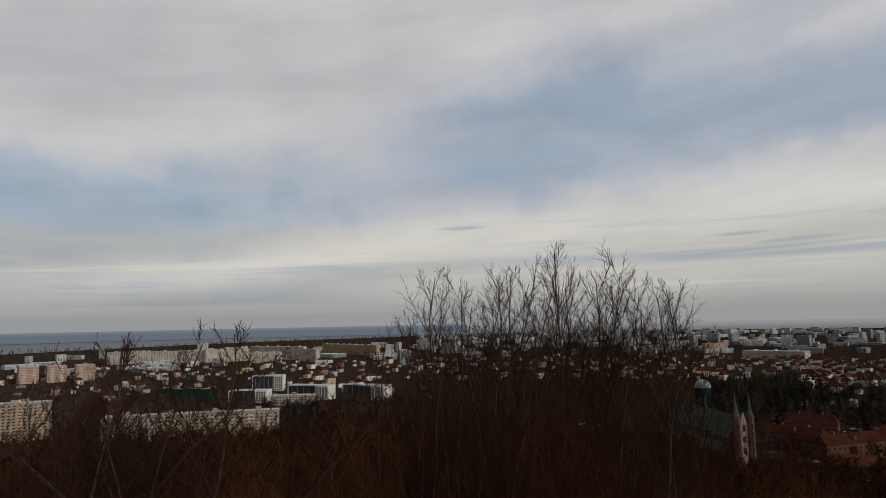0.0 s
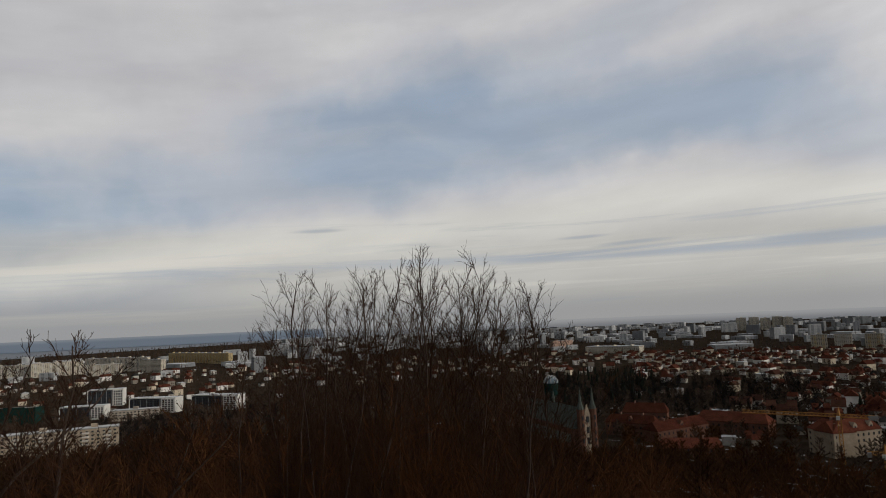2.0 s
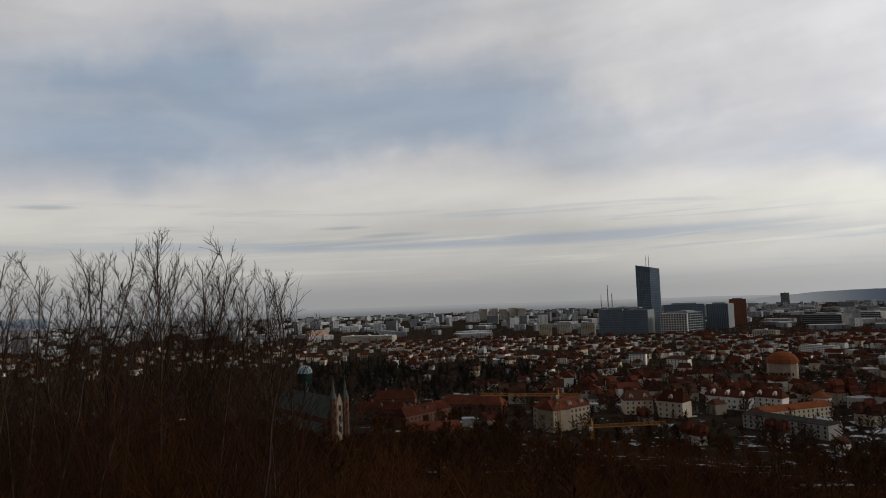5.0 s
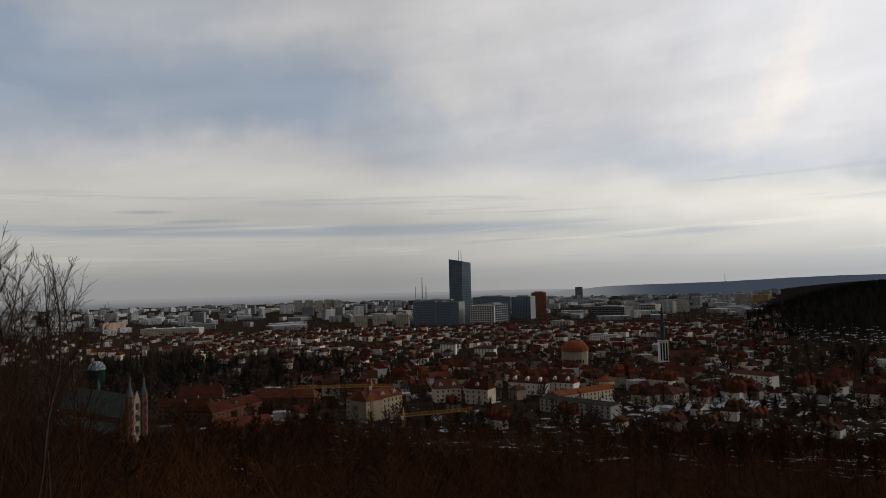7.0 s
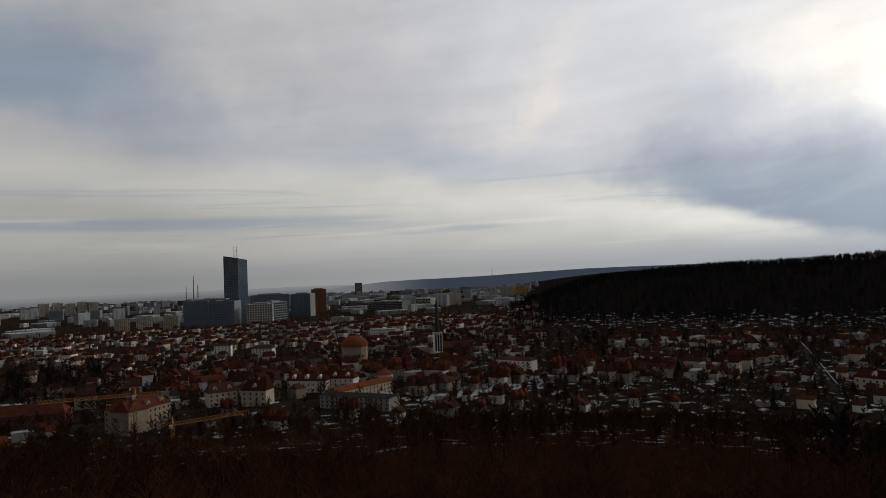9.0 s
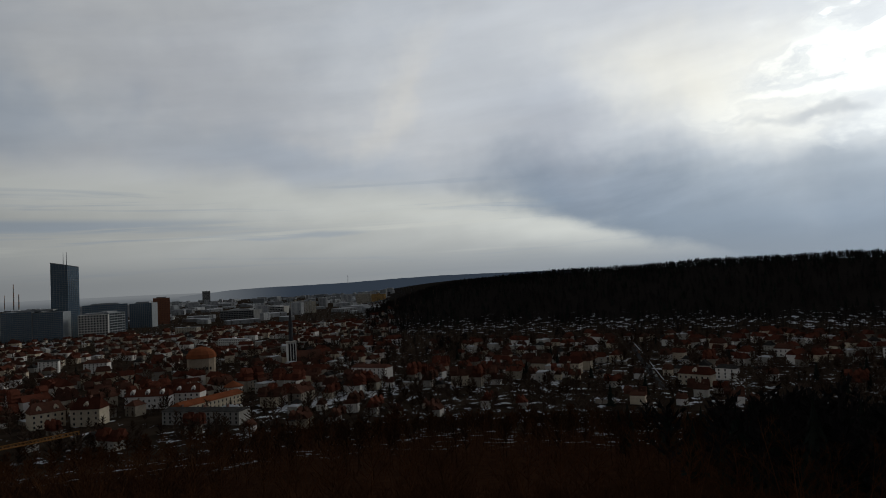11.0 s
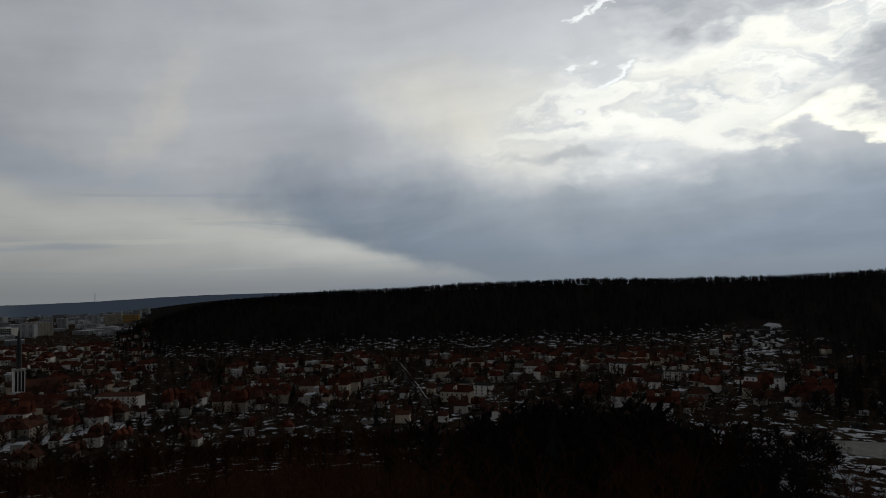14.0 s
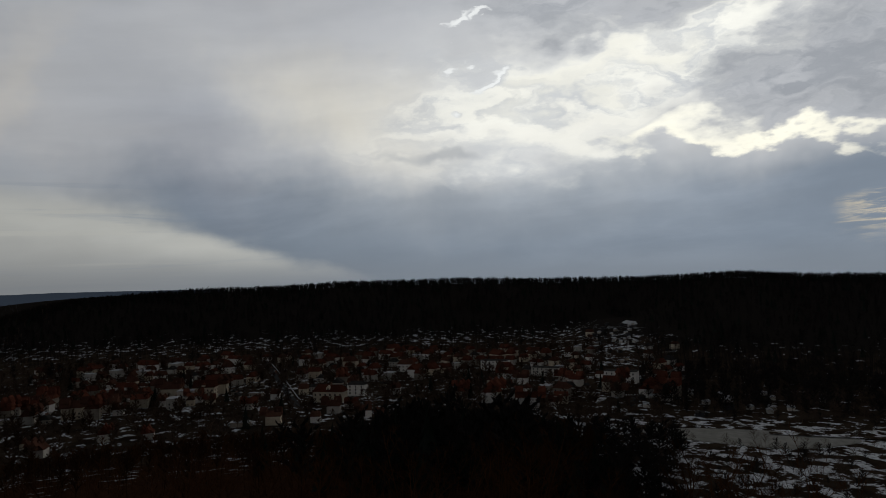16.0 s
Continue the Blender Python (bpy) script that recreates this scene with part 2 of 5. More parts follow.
# ---- materials ----
def material(name, low, high, scale=0.5, rough=0.9, fine=6.0, vary=0.0, island=0.0, metal=0.0, bump=0.0, spec=0.12):
    """A surface between two colours in two sizes of blotches; vary: by object, island: by joined piece."""
    m = bpy.data.materials.new(name)
    m.use_nodes = True
    m.node_tree.nodes.clear()
    n = Nodes(m.node_tree)
    place = n.add("ShaderNodeNewGeometry")
    big = n.noise(place.outputs["Position"], scale, 5.0, 0.6)
    small = n.noise(place.outputs["Position"], scale * fine, 3.0, 0.6)
    f = n.math("ADD", n.math("MULTIPLY", n.ramp(big, 0.3, 0.7), 0.65), n.math("MULTIPLY", n.ramp(small, 0.3, 0.7), 0.35))
    colour = n.mix(f, low, high)
    if vary or island:
        pick = n.add("ShaderNodeObjectInfo").outputs["Random"] if vary else place.outputs["Random Per Island"]
        k = vary or island
        colour = n.mix(1.0, colour, n.mix(pick, (1 - k, 1 - k, 1 - k), (1 + k, 1 + k * 0.9, 1 + k * 0.8)), "MULTIPLY")
    if rough > 0.65:
        # dull surfaces: no sheen, even at a glancing view
        p = n.add("ShaderNodeBsdfDiffuse")
        n.put(p.inputs["Color"], colour)
        p.inputs["Roughness"].default_value = 0.6
        out = n.add("ShaderNodeOutputMaterial")
        n.put(out.inputs[0], p.outputs[0])
        return m
    p = n.add("ShaderNodeBsdfPrincipled")
    n.put(p.inputs["Base Color"], colour)
    p.inputs["Roughness"].default_value = rough
    p.inputs["Metallic"].default_value = metal
    p.inputs["Specular IOR Level"].default_value = spec
    if bump:
        b = n.add("ShaderNodeBump")
        b.inputs["Strength"].default_value = bump
        n.put(b.inputs["Height"], small)
        n.put(p.inputs["Normal"], b.outputs[0])
    out = n.add("ShaderNodeOutputMaterial")
    n.put(out.inputs[0], p.outputs[0])
    return m


PLASTER = [material("cream_plaster", (0.46, 0.405, 0.315), (0.64, 0.575, 0.465), 0.3, vary=0.25),
           material("grey_plaster", (0.40, 0.385, 0.355), (0.58, 0.565, 0.53), 0.3, vary=0.3),
           material("white_plaster", (0.70, 0.68, 0.65), (0.84, 0.825, 0.80), 0.3, vary=0.08),
           material("brown_plaster", (0.24, 0.215, 0.18), (0.38, 0.34, 0.29), 0.3, vary=0.3)]
TILE = [material("orange_roof_tile", (0.075, 0.028, 0.020), (0.155, 0.055, 0.035), 0.12, fine=8, vary=0.45),
        material("brown_roof_tile", (0.06, 0.030, 0.022), (0.115, 0.055, 0.04), 0.12, fine=8, vary=0.4),
        material("dark_roof_felt", (0.03, 0.029, 0.029), (0.07, 0.067, 0.065), 0.25, fine=8, vary=0.3)]
FRESH_TILE = material("bright_orange_tile", (0.19, 0.064, 0.030), (0.29, 0.10, 0.047), 0.15, fine=8)
SNOW = material("old_snow", (0.30, 0.31, 0.335), (0.58, 0.60, 0.63), 0.15, 0.8)
TILE.append(SNOW)
STUCCO = material("weathered_stucco", (0.29, 0.235, 0.175), (0.43, 0.355, 0.275), 0.2)
BRICK = material("red_brick", (0.10, 0.052, 0.038), (0.18, 0.093, 0.066), 0.6, fine=10)
PANE = material("dark_window_glass", (0.02, 0.024, 0.03), (0.04, 0.045, 0.05), 0.4, 0.15, spec=0.5)
CONCRETE = material("pale_concrete", (0.47, 0.425, 0.345), (0.61, 0.56, 0.465), 0.06, vary=0.12)
CONCRETE_GREY = material("grey_concrete", (0.24, 0.24, 0.24), (0.36, 0.36, 0.35), 0.06, vary=0.2)
# the distant city's haze is put into this concrete: a bluish tint
CONCRETE_FAR = material("hazed_far_concrete", (0.25, 0.265, 0.285), (0.45, 0.465, 0.475), 0.03, island=0.4)
YELLOW = material("yellow_render", (0.46, 0.36, 0.19), (0.60, 0.49, 0.28), 0.1)
OCHRE = material("ochre_render", (0.42, 0.25, 0.08), (0.52, 0.33, 0.12), 0.1)
SALMON = material("salmon_render", (0.44, 0.29, 0.22), (0.56, 0.39, 0.31), 0.1, vary=0.1)
WHITE = material("white_panel", (0.50, 0.49, 0.465), (0.64, 0.63, 0.60), 0.1)
BLACK = material("black_cladding", (0.025, 0.025, 0.028), (0.05, 0.05, 0.055), 0.2, 0.5)
GLASS_BLUE = material("blue_curtain_glass", (0.070, 0.115, 0.16), (0.125, 0.185, 0.245), 0.03, 0.12, metal=0.0, spec=0.7)
GLASS_DARK = material("dark_curtain_glass", (0.015, 0.02, 0.027), (0.03, 0.038, 0.048), 0.03, 0.2, spec=0.5)
MULLION = material("grey_mullion", (0.16, 0.175, 0.19), (0.23, 0.245, 0.26), 0.2, 0.5)
RUST_CLAD = material("rust_red_cladding", (0.20, 0.085, 0.05), (0.28, 0.125, 0.075), 0.05)
NET = material("green_scaffold_net", (0.008, 0.024, 0.021), (0.018, 0.042, 0.036), 0.2)
COPPER = material("green_copper_roof", (0.06, 0.072, 0.064), (0.11, 0.128, 0.115), 0.2)
STEEL = material("painted_steel_grey", (0.20, 0.21, 0.22), (0.30, 0.31, 0.32), 0.5, 0.5)
CRANE = material("crane_yellow_paint", (0.27, 0.125, 0.03), (0.37, 0.18, 0.05), 0.5, 0.5)
CHIMNEY = material("chimney_brick", (0.16, 0.09, 0.07), (0.24, 0.14, 0.11), 0.8, vary=0.2)
BARK = material("grey_brown_bark", (0.030, 0.020, 0.015), (0.07, 0.048, 0.036), 3.0)
BIRCH = material("birch_bark", (0.035, 0.022, 0.016), (0.085, 0.062, 0.05), 5.0)
TWIG = material("red_brown_twigs", (0.041, 0.0178, 0.0078), (0.089, 0.040, 0.018), 0.3, 0.8, vary=0.25)
TWIG_DARK = material("dark_brown_twigs", (0.020, 0.0105, 0.006), (0.046, 0.024, 0.0135), 0.1, 0.8, island=0.3)
TWIG_GREY = material("grey_twigs", (0.048, 0.033, 0.025), (0.105, 0.074, 0.056), 0.02, 0.8, island=0.3)
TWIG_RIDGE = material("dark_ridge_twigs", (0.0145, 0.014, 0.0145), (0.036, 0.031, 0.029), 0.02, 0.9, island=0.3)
TWIG_BIRCH = material("dark_birch_twigs", (0.024, 0.0135, 0.0095), (0.055, 0.030, 0.020), 0.5, 0.8, vary=0.2)
# far suburb twigs: distance haze put into a paler, greyer colour
TWIG_FAR = material("hazed_far_twigs", (0.045, 0.045, 0.048), (0.085, 0.083, 0.084), 0.02, 0.9, island=0.3)
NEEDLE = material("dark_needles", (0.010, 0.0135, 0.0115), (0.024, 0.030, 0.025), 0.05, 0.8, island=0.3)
ASPHALT = material("asphalt", (0.04, 0.04, 0.042), (0.07, 0.07, 0.072), 0.5)
ICE = material("pond_ice", (0.20, 0.20, 0.185), (0.36, 0.355, 0.33), 0.05, 0.8)
TEAL = material("blue_glass_dome", (0.10, 0.145, 0.18), (0.20, 0.26, 0.30), 0.3, 0.6)


def ground_material():
    m = bpy.data.materials.new("winter_ground")
    m.use_nodes = True
    m.node_tree.nodes.clear()
    n = Nodes(m.node_tree)
    place = n.add("ShaderNodeNewGeometry").outputs["Position"]
    sep = n.add("ShaderNodeSeparateXYZ")
    n.put(sep.inputs[0], place)
    soil = n.mix(n.ramp(n.noise(place, 0.05, 6.0), 0.3, 0.7), (0.022, 0.016, 0.012), (0.05, 0.037, 0.027))
    # snow lies longest in the shaded valley to the south-east, and thins towards the coast
    # leaf litter on the wooded slopes
    soil = n.mix(n.ramp(sep.outputs[2], 4, 16), soil, n.mix(n.ramp(n.math("ADD", n.math("POWER", sep.outputs[0], 2.0), n.math("POWER", sep.outputs[1], 2.0)), 250000, 420000), n.mix(n.ramp(n.noise(place, 0.4, 5.0), 0.3, 0.7), (0.020, 0.0095, 0.0052), (0.042, 0.020, 0.011)), (0.022, 0.019, 0.017)))
    lay = n.ramp(n.math("SUBTRACT", sep.outputs[0], sep.outputs[1]), 150, 420, 0.625, 0.57)
    far2 = n.math("ADD", n.math("POWER", sep.outputs[0], 2.0), n.math("POWER", sep.outputs[1], 2.0))
    near = n.ramp(far2, 620000, 400000)
    lay = n.math("ADD", lay, n.math("MULTIPLY", near, -0.03))
    lay = n.math("ADD", lay, n.ramp(far2, 700000, 850000, 0.0, 0.02))
    lay = n.math("SUBTRACT", lay, n.math("MULTIPLY", n.ramp(sep.outputs[1], -150, -230, 0.0, 0.04), n.ramp(n.math("ADD", n.math("POWER", sep.outputs[0], 2.0), n.math("POWER", sep.outputs[1], 2.0)), 290000, 230000)))
    lay = n.math("SUBTRACT", lay, n.math("MULTIPLY", n.ramp(sep.outputs[2], 3, 7), n.ramp(sep.outputs[0], 650, 800, 0.0, 0.01)))
    # thin under the trees of the south-east slope, whiter along the foot of the ridge
    east = n.ramp(n.math("SUBTRACT", n.math("MULTIPLY", sep.outputs[0], 0.53), n.math("MULTIPLY", sep.outputs[1], 0.848)), 0, 120)
    slope = n.math("MULTIPLY", east, n.math("MULTIPLY", n.ramp(far2, 36000, 60000), n.ramp(far2, 230000, 170000)))
    lay = n.math("ADD", lay, n.math("MULTIPLY", slope, 0.014))
    lay = n.math("ADD", lay, n.math("MULTIPLY", n.ramp(far2, 200000, 240000), 0.026))
    band = n.math("MULTIPLY", n.math("MULTIPLY", n.ramp(sep.outputs[2], 1.5, 4.0), n.ramp(sep.outputs[2], 19, 12)), n.ramp(far2, 640000, 800000))
    lay = n.math("SUBTRACT", lay, n.math("MULTIPLY", band, 0.045))
    # yards and the allotment valley
    for a, r, size, amount in ((66.0, 555, 45, 0.11), (62, 515, 40, 0.09), (72, 590, 40, 0.09), (80, 600, 40, 0.06), (57.5, 470, 32, 0.06), (86, 560, 35, 0.05), (48, 620, 28, 0.05), (69.5, 560, 40, 0.08), (76, 640, 35, 0.05), (101, 590, 40, 0.05), (122.3, 700, 45, 0.05), (122.4, 800, 45, 0.07), (122.4, 900, 45, 0.08), (122.6, 1000, 42, 0.08), (122.8, 1100, 40, 0.10)):
        c = (r * math.sin(radians(a)), r * math.cos(radians(a)))
        dist = n.math("SQRT", n.math("ADD", n.math("POWER", n.math("SUBTRACT", sep.outputs[0], c[0]), 2.0), n.math("POWER", n.math("SUBTRACT", sep.outputs[1], c[1]), 2.0)))
        lay = n.math("SUBTRACT", lay, n.math("MULTIPLY", n.ramp(dist, size, size * 0.4), amount))
    # the wooded valley floor keeps little snow
    south = n.ramp(n.math("SUBTRACT", n.math("MULTIPLY", sep.outputs[0], -0.56), n.math("MULTIPLY", sep.outputs[1], 0.829)), 0, 60)
    lay = n.math("ADD", lay, n.math("MULTIPLY", south, n.ramp(far2, 230000, 300000, -0.012, 0.05)))
    patch = n.noise(place, 0.085, 6.0, 0.64)
    m_snow = n.math("MULTIPLY", n.ramp(patch, lay, n.math("ADD", lay, 0.035)), n.math("MAXIMUM", n.ramp(sep.outputs[2], 26, 14), n.math("MULTIPLY", near, n.ramp(sep.outputs[2], 40, 20))))
    snow = n.mix(n.ramp(n.noise(place, 0.5, 4.0), 0.3, 0.7), (0.42, 0.44, 0.475), (0.74, 0.765, 0.80))
    colour = n.mix(m_snow, soil, snow)
    p = n.add("ShaderNodeBsdfDiffuse")
    n.put(p.inputs["Color"], colour)
    p.inputs["Roughness"].default_value = 0.6
    out = n.add("ShaderNodeOutputMaterial")
    n.put(out.inputs[0], p.outputs[0])
    return m


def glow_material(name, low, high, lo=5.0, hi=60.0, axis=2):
    """The distance: a glowing colour, mist painted in, that changes with height (axis 2) or along the horizon (axis 1).
    """
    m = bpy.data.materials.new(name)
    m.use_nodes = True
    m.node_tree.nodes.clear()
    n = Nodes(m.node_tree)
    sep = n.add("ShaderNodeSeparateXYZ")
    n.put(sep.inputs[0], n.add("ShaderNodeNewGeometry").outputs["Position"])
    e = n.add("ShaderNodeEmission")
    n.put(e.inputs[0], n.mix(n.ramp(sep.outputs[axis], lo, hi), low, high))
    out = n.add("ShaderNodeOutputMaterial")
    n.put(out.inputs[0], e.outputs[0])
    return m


GROUND = ground_material()
SEA = material("grey_sea", (0.05, 0.07, 0.09), (0.08, 0.105, 0.13), 0.004, 0.4, spec=0.25)
# backdrop strips glow by themselves; their mist is painted into the colour
FAR_SEA = glow_material("far_sea_painted_mist", (0.118, 0.143, 0.176), (0.185, 0.203, 0.225), 40.0, 68.0)
FAR_LAND = glow_material("far_land_painted_mist", (0.165, 0.172, 0.182), (0.275, 0.278, 0.282), 5.0, 56.0)
FAR_HILL = glow_material("far_wooded_hill_painted_mist", (0.046, 0.058, 0.079), (0.205, 0.212, 0.222), 1950.0, 2660.0, 1)


# ---- building blocks ----
def spot(az, r, z=0.0):
    """A place by bearing (degrees, clockwise from straight ahead at the start) and distance from the hilltop."""
    return Vector((r * math.sin(radians(az)), r * math.cos(radians(az)), z))


def step(a, b, x):
    t = np.clip((np.asarray(x, float) - a) / (b - a), 0, 1)
    return t * t * (3 - 2 * t)


RIDGE_AZ = (60, 70.5, 72, 74, 75.5, 77, 79.5, 84.4, 92, 104, 112, 121, 132, 141, 165, 200, 250, 285, 315)
RIDGE_Z = (0, 0, 5, 24, 40, 55, 69, 82, 88, 98, 96, 90, 96, 82, 80, 80, 70, 50, 0)
FOOT_AZ = (60, 76, 92, 108, 116, 119.5, 123.8, 125.5, 129, 133, 141, 180, 330)
FOOT_R = (1150, 1040, 990, 960, 980, 1190, 1190, 760, 700, 670, 650, 600, 600)


def terrain(x, y):
    """Height of the ground: the viewpoint's hill, the flat town, the wooded ridge and the far hills."""
    x, y = np.asarray(x, float), np.asarray(y, float)
    r = np.hypot(x, y)
    az = np.degrees(np.arctan2(x, y)) % 360
    az = np.where(az > 330, az - 360, az)
    # the hill is steeper towards the pond
    steep = 1 + 0.5 * step(114, 126, az)
    hill = np.interp(r * np.where(r < 60, 1 + (steep - 1) * r / 60, steep), (0, 4, 14, 40, 100, 200, 300, 400, 470), (93.3, 93.1, 87.6, 77.5, 62, 42, 22.5, 4.5, 0))
    ridge = np.interp(az, RIDGE_AZ, RIDGE_Z, left=0, right=0)
    foot = np.interp(az, FOOT_AZ, FOOT_R)
    wood = ridge * step(foot, 1620, r) * (0.98 + 0.02 * np.sin(az * 0.6 + r * 0.003))
    side = 26 * step(700, 1200, r) * np.exp(-((az - 122.5) / 4.5) ** 2)
    bumps = 1.2 * np.sin(x * 0.013 + 1) * np.sin(y * 0.017) * step(350, 700, r)
    return np.maximum(hill, np.maximum(wood, side)) + bumps * (r < 3000)


def ground_z(p):
    return float(terrain(p[0], p[1]))


def np_mesh(name, verts, faces, mats, slots=None, smooth=False):
    """A mesh from arrays of points and of triangles or quads."""
    me = bpy.data.meshes.new(name)
    verts, faces = np.asarray(verts, np.float32), np.asarray(faces, np.int32)
    k = faces.shape[1]
    me.vertices.add(len(verts))
    me.vertices.foreach_set("co", verts.ravel())
    me.loops.add(faces.size)
    me.loops.foreach_set("vertex_index", faces.ravel())
    me.polygons.add(len(faces))
    me.polygons.foreach_set("loop_start", np.arange(len(faces), dtype=np.int32) * k)
    for m in mats:
        me.materials.append(m)
    if slots is not None:
        me.polygons.foreach_set("material_index", np.asarray(slots, np.int32))
    me.update(calc_edges=True)
    if smooth:
        me.polygons.foreach_set("use_smooth", np.ones(len(faces), bool))
    return me


class Shape:
    """Collects boxes, prisms and roofs of one part, then links them as one mesh."""

    def __init__(self):
        self.v, self.f = [], []

    def poly(self, *pts):
        k = len(self.v)
        self.v += [tuple(p) for p in pts]
        self.f.append(tuple(range(k, k + len(pts))))

    def box(self, x0, x1, y0, y1, z0, z1):
        k = len(self.v)
        self.v += [(x, y, z) for z in (z0, z1) for x, y in ((x0, y0), (x1, y0), (x1, y1), (x0, y1))]
        self.f += [tuple(k + i for i in q) for q in ((3, 2, 1, 0), (4, 5, 6, 7), (0, 1, 5, 4), (1, 2, 6, 5), (2, 3, 7, 6), (3, 0, 4, 7))]

    def gable(self, x0, x1, y0, y1, z0, h, over=0.4, hip=0.0):
        """A pitched roof along x, thick at the eaves; hip: how far the ridge ends lie in from the gables."""
        x0, x1, y0, y1 = x0 - over, x1 + over, y0 - over, y1 + over
        ym, k = (y0 + y1) / 2, len(self.v)
        for dz in (0, 0.25):
            self.v += [(x0, y0, z0 + dz), (x1, y0, z0 + dz), (x1, y1, z0 + dz), (x0, y1, z0 + dz)]
        self.v += [(x0 + hip, ym, z0 + h), (x1 - hip, ym, z0 + h)]
        self.f += [tuple(k + i for i in q) for q in ((3, 2, 1, 0), (0, 1, 5, 4), (1, 2, 6, 5), (2, 3, 7, 6), (3, 0, 4, 7),
                                                     (4, 5, 9, 8), (6, 7, 8, 9), (5, 6, 9), (7, 4, 8))]

    def cone(self, x, y, rings, n=12):
        """A turned form: rings of (radius, height) from the bottom up."""
        k = len(self.v)
        for r, z in rings:
            self.v += [(x + r * math.cos(2 * math.pi * i / n), y + r * math.sin(2 * math.pi * i / n), z) for i in range(n)]
        for j in range(len(rings) - 1):
            for i in range(n):
                a, b = k + j * n + i, k + j * n + (i + 1) % n
                self.f.append((a, b, b + n, a + n))
        self.f.append(tuple(k + (len(rings) - 1) * n + i for i in range(n)))

    def beam(self, a, b, w):
        """A square bar from a to b."""
        a, b = Vector(a), Vector(b)
        d = (b - a).normalized()
        s = d.orthogonal().normalized() * w / 2
        t = d.cross(s)
        k = len(self.v)
        for p in (a, b):
            self.v += [tuple(p + q) for q in (s + t, t - s, -s - t, s - t)]
        self.f += [tuple(k + i for i in q) for q in ((3, 2, 1, 0), (4, 5, 6, 7), (0, 1, 5, 4), (1, 2, 6, 5), (2, 3, 7, 6), (3, 0, 4, 7))]

    def turned(self, x, y):
        """The same form turned a quarter round and moved."""
        self.v = [(x - b, y + a, c) for a, b, c in self.v]
        return self

    def mesh(self, name, mat):
        me = bpy.data.meshes.new(name)
        me.from_pydata(self.v, [], self.f)
        me.materials.append(mat)
        me.update()
        return me


def part(name, shape, mat, parent, label="", kind=""):
    ob = new(name, shape.mesh(name, mat) if isinstance(shape, Shape) else shape)
    ob.parent = parent
    return tagged(ob, label, kind=kind)


def thing(name, m, label, category, group="", kind=""):
    ob = new(name)
    ob.matrix_world = m
    return tagged(ob, label, category, group, kind)


def facing(az, r, z=None, turn=0.0):
    """The pose of a thing whose front (-y) faces the hilltop, turned by some degrees."""
    p = spot(az, r)
    return pose(p.x, p.y, ground_z(p) if z is None else z, 0, 0, -az + turn)


def window_grid(parent, xs, zs, y, w, h, mat=None, depth=0.12, name="window", out=-1):
    """Single windows, set into a front at y; they share one mesh."""
    s = Shape()
    s.box(-w / 2, w / 2, -depth, depth, 0, h)
    me = s.mesh(name, mat or PANE)
    for z in zs:
        for x in xs:
            o = new(name, me)
            o.parent = parent
            o.location = (x, y, z)


def window_field(parent, x0, x1, z0, z1, y, nx, nz, fx=0.55, fz=0.5, mat=None, label="", single=False):
    """Many small windows of a large front, as one part, or each by itself."""
    if single:
        dx, dz = (x1 - x0) / nx, (z1 - z0) / nz
        return window_grid(parent, [x0 + (i + 0.5) * dx for i in range(nx)], [z0 + (j + 0.5 - fz / 2) * dz for j in range(nz)], y, dx * fx, dz * fz, mat)
    s = Shape()
    dx, dz = (x1 - x0) / nx, (z1 - z0) / nz
    for j in range(nz):
        for i in range(nx):
            a, c = x0 + (i + 0.5) * dx, z0 + (j + 0.5) * dz
            s.box(a - dx * fx / 2, a + dx * fx / 2, y - 0.12, y + 0.2, c - dz * fz / 2, c + dz * fz / 2)
    return part("windows", s, mat or PANE, parent, label, "stuff")


# ---- ground, water and distance ----
def make_ground():
    radii = np.concatenate([[0.0], np.geomspace(2.5, 4920, 210)])
    angles = np.radians(np.arange(0, 360, 1.25))
    rr, aa = np.meshgrid(radii, angles, indexing="ij")
    x, y = rr * np.sin(aa), rr * np.cos(aa)
    v = np.stack([x, y, terrain(x, y)], -1).reshape(-1, 3)
    n, k = len(angles), len(radii)
    i, j = np.meshgrid(np.arange(k - 1), np.arange(n), indexing="ij")
    a, b = i * n + j, i * n + (j + 1) % n
    f = np.stack([a, a + n, b + n, b], -1).reshape(-1, 4)
    tagged(new("ground", np_mesh("ground", v, f, [GROUND], smooth=True)), "brown winter ground with thin patches of old snow", "ground", kind="structure")


def sector(name, az0, az1, near, far, mat, label, category, z0=0.3, z1=0.3):
    """A flat sheet between two arcs; near may change with the bearing."""
    az = np.linspace(az0, az1, 40)
    inner = np.array([spot(a, near(a), z0) for a in az])
    outer = np.array([spot(a, far, z1) for a in az])
    v = np.concatenate([inner, outer])
    i = np.arange(len(az) - 1)
    f = np.stack([i, i + len(az), i + len(az) + 1, i + 1], -1)
    return tagged(new(name, np_mesh(name, v, f[:, ::-1], [mat])), label, category, kind="structure")


make_ground()
sector("water", -60, 3, lambda a: float(np.interp(a, (-60, -32, -17, -4, 3), (2300, 3000, 3650, 4150, 4800))), 4925, SEA, "grey sea beyond the coastal woods", "sea", 2.0, 2.0)


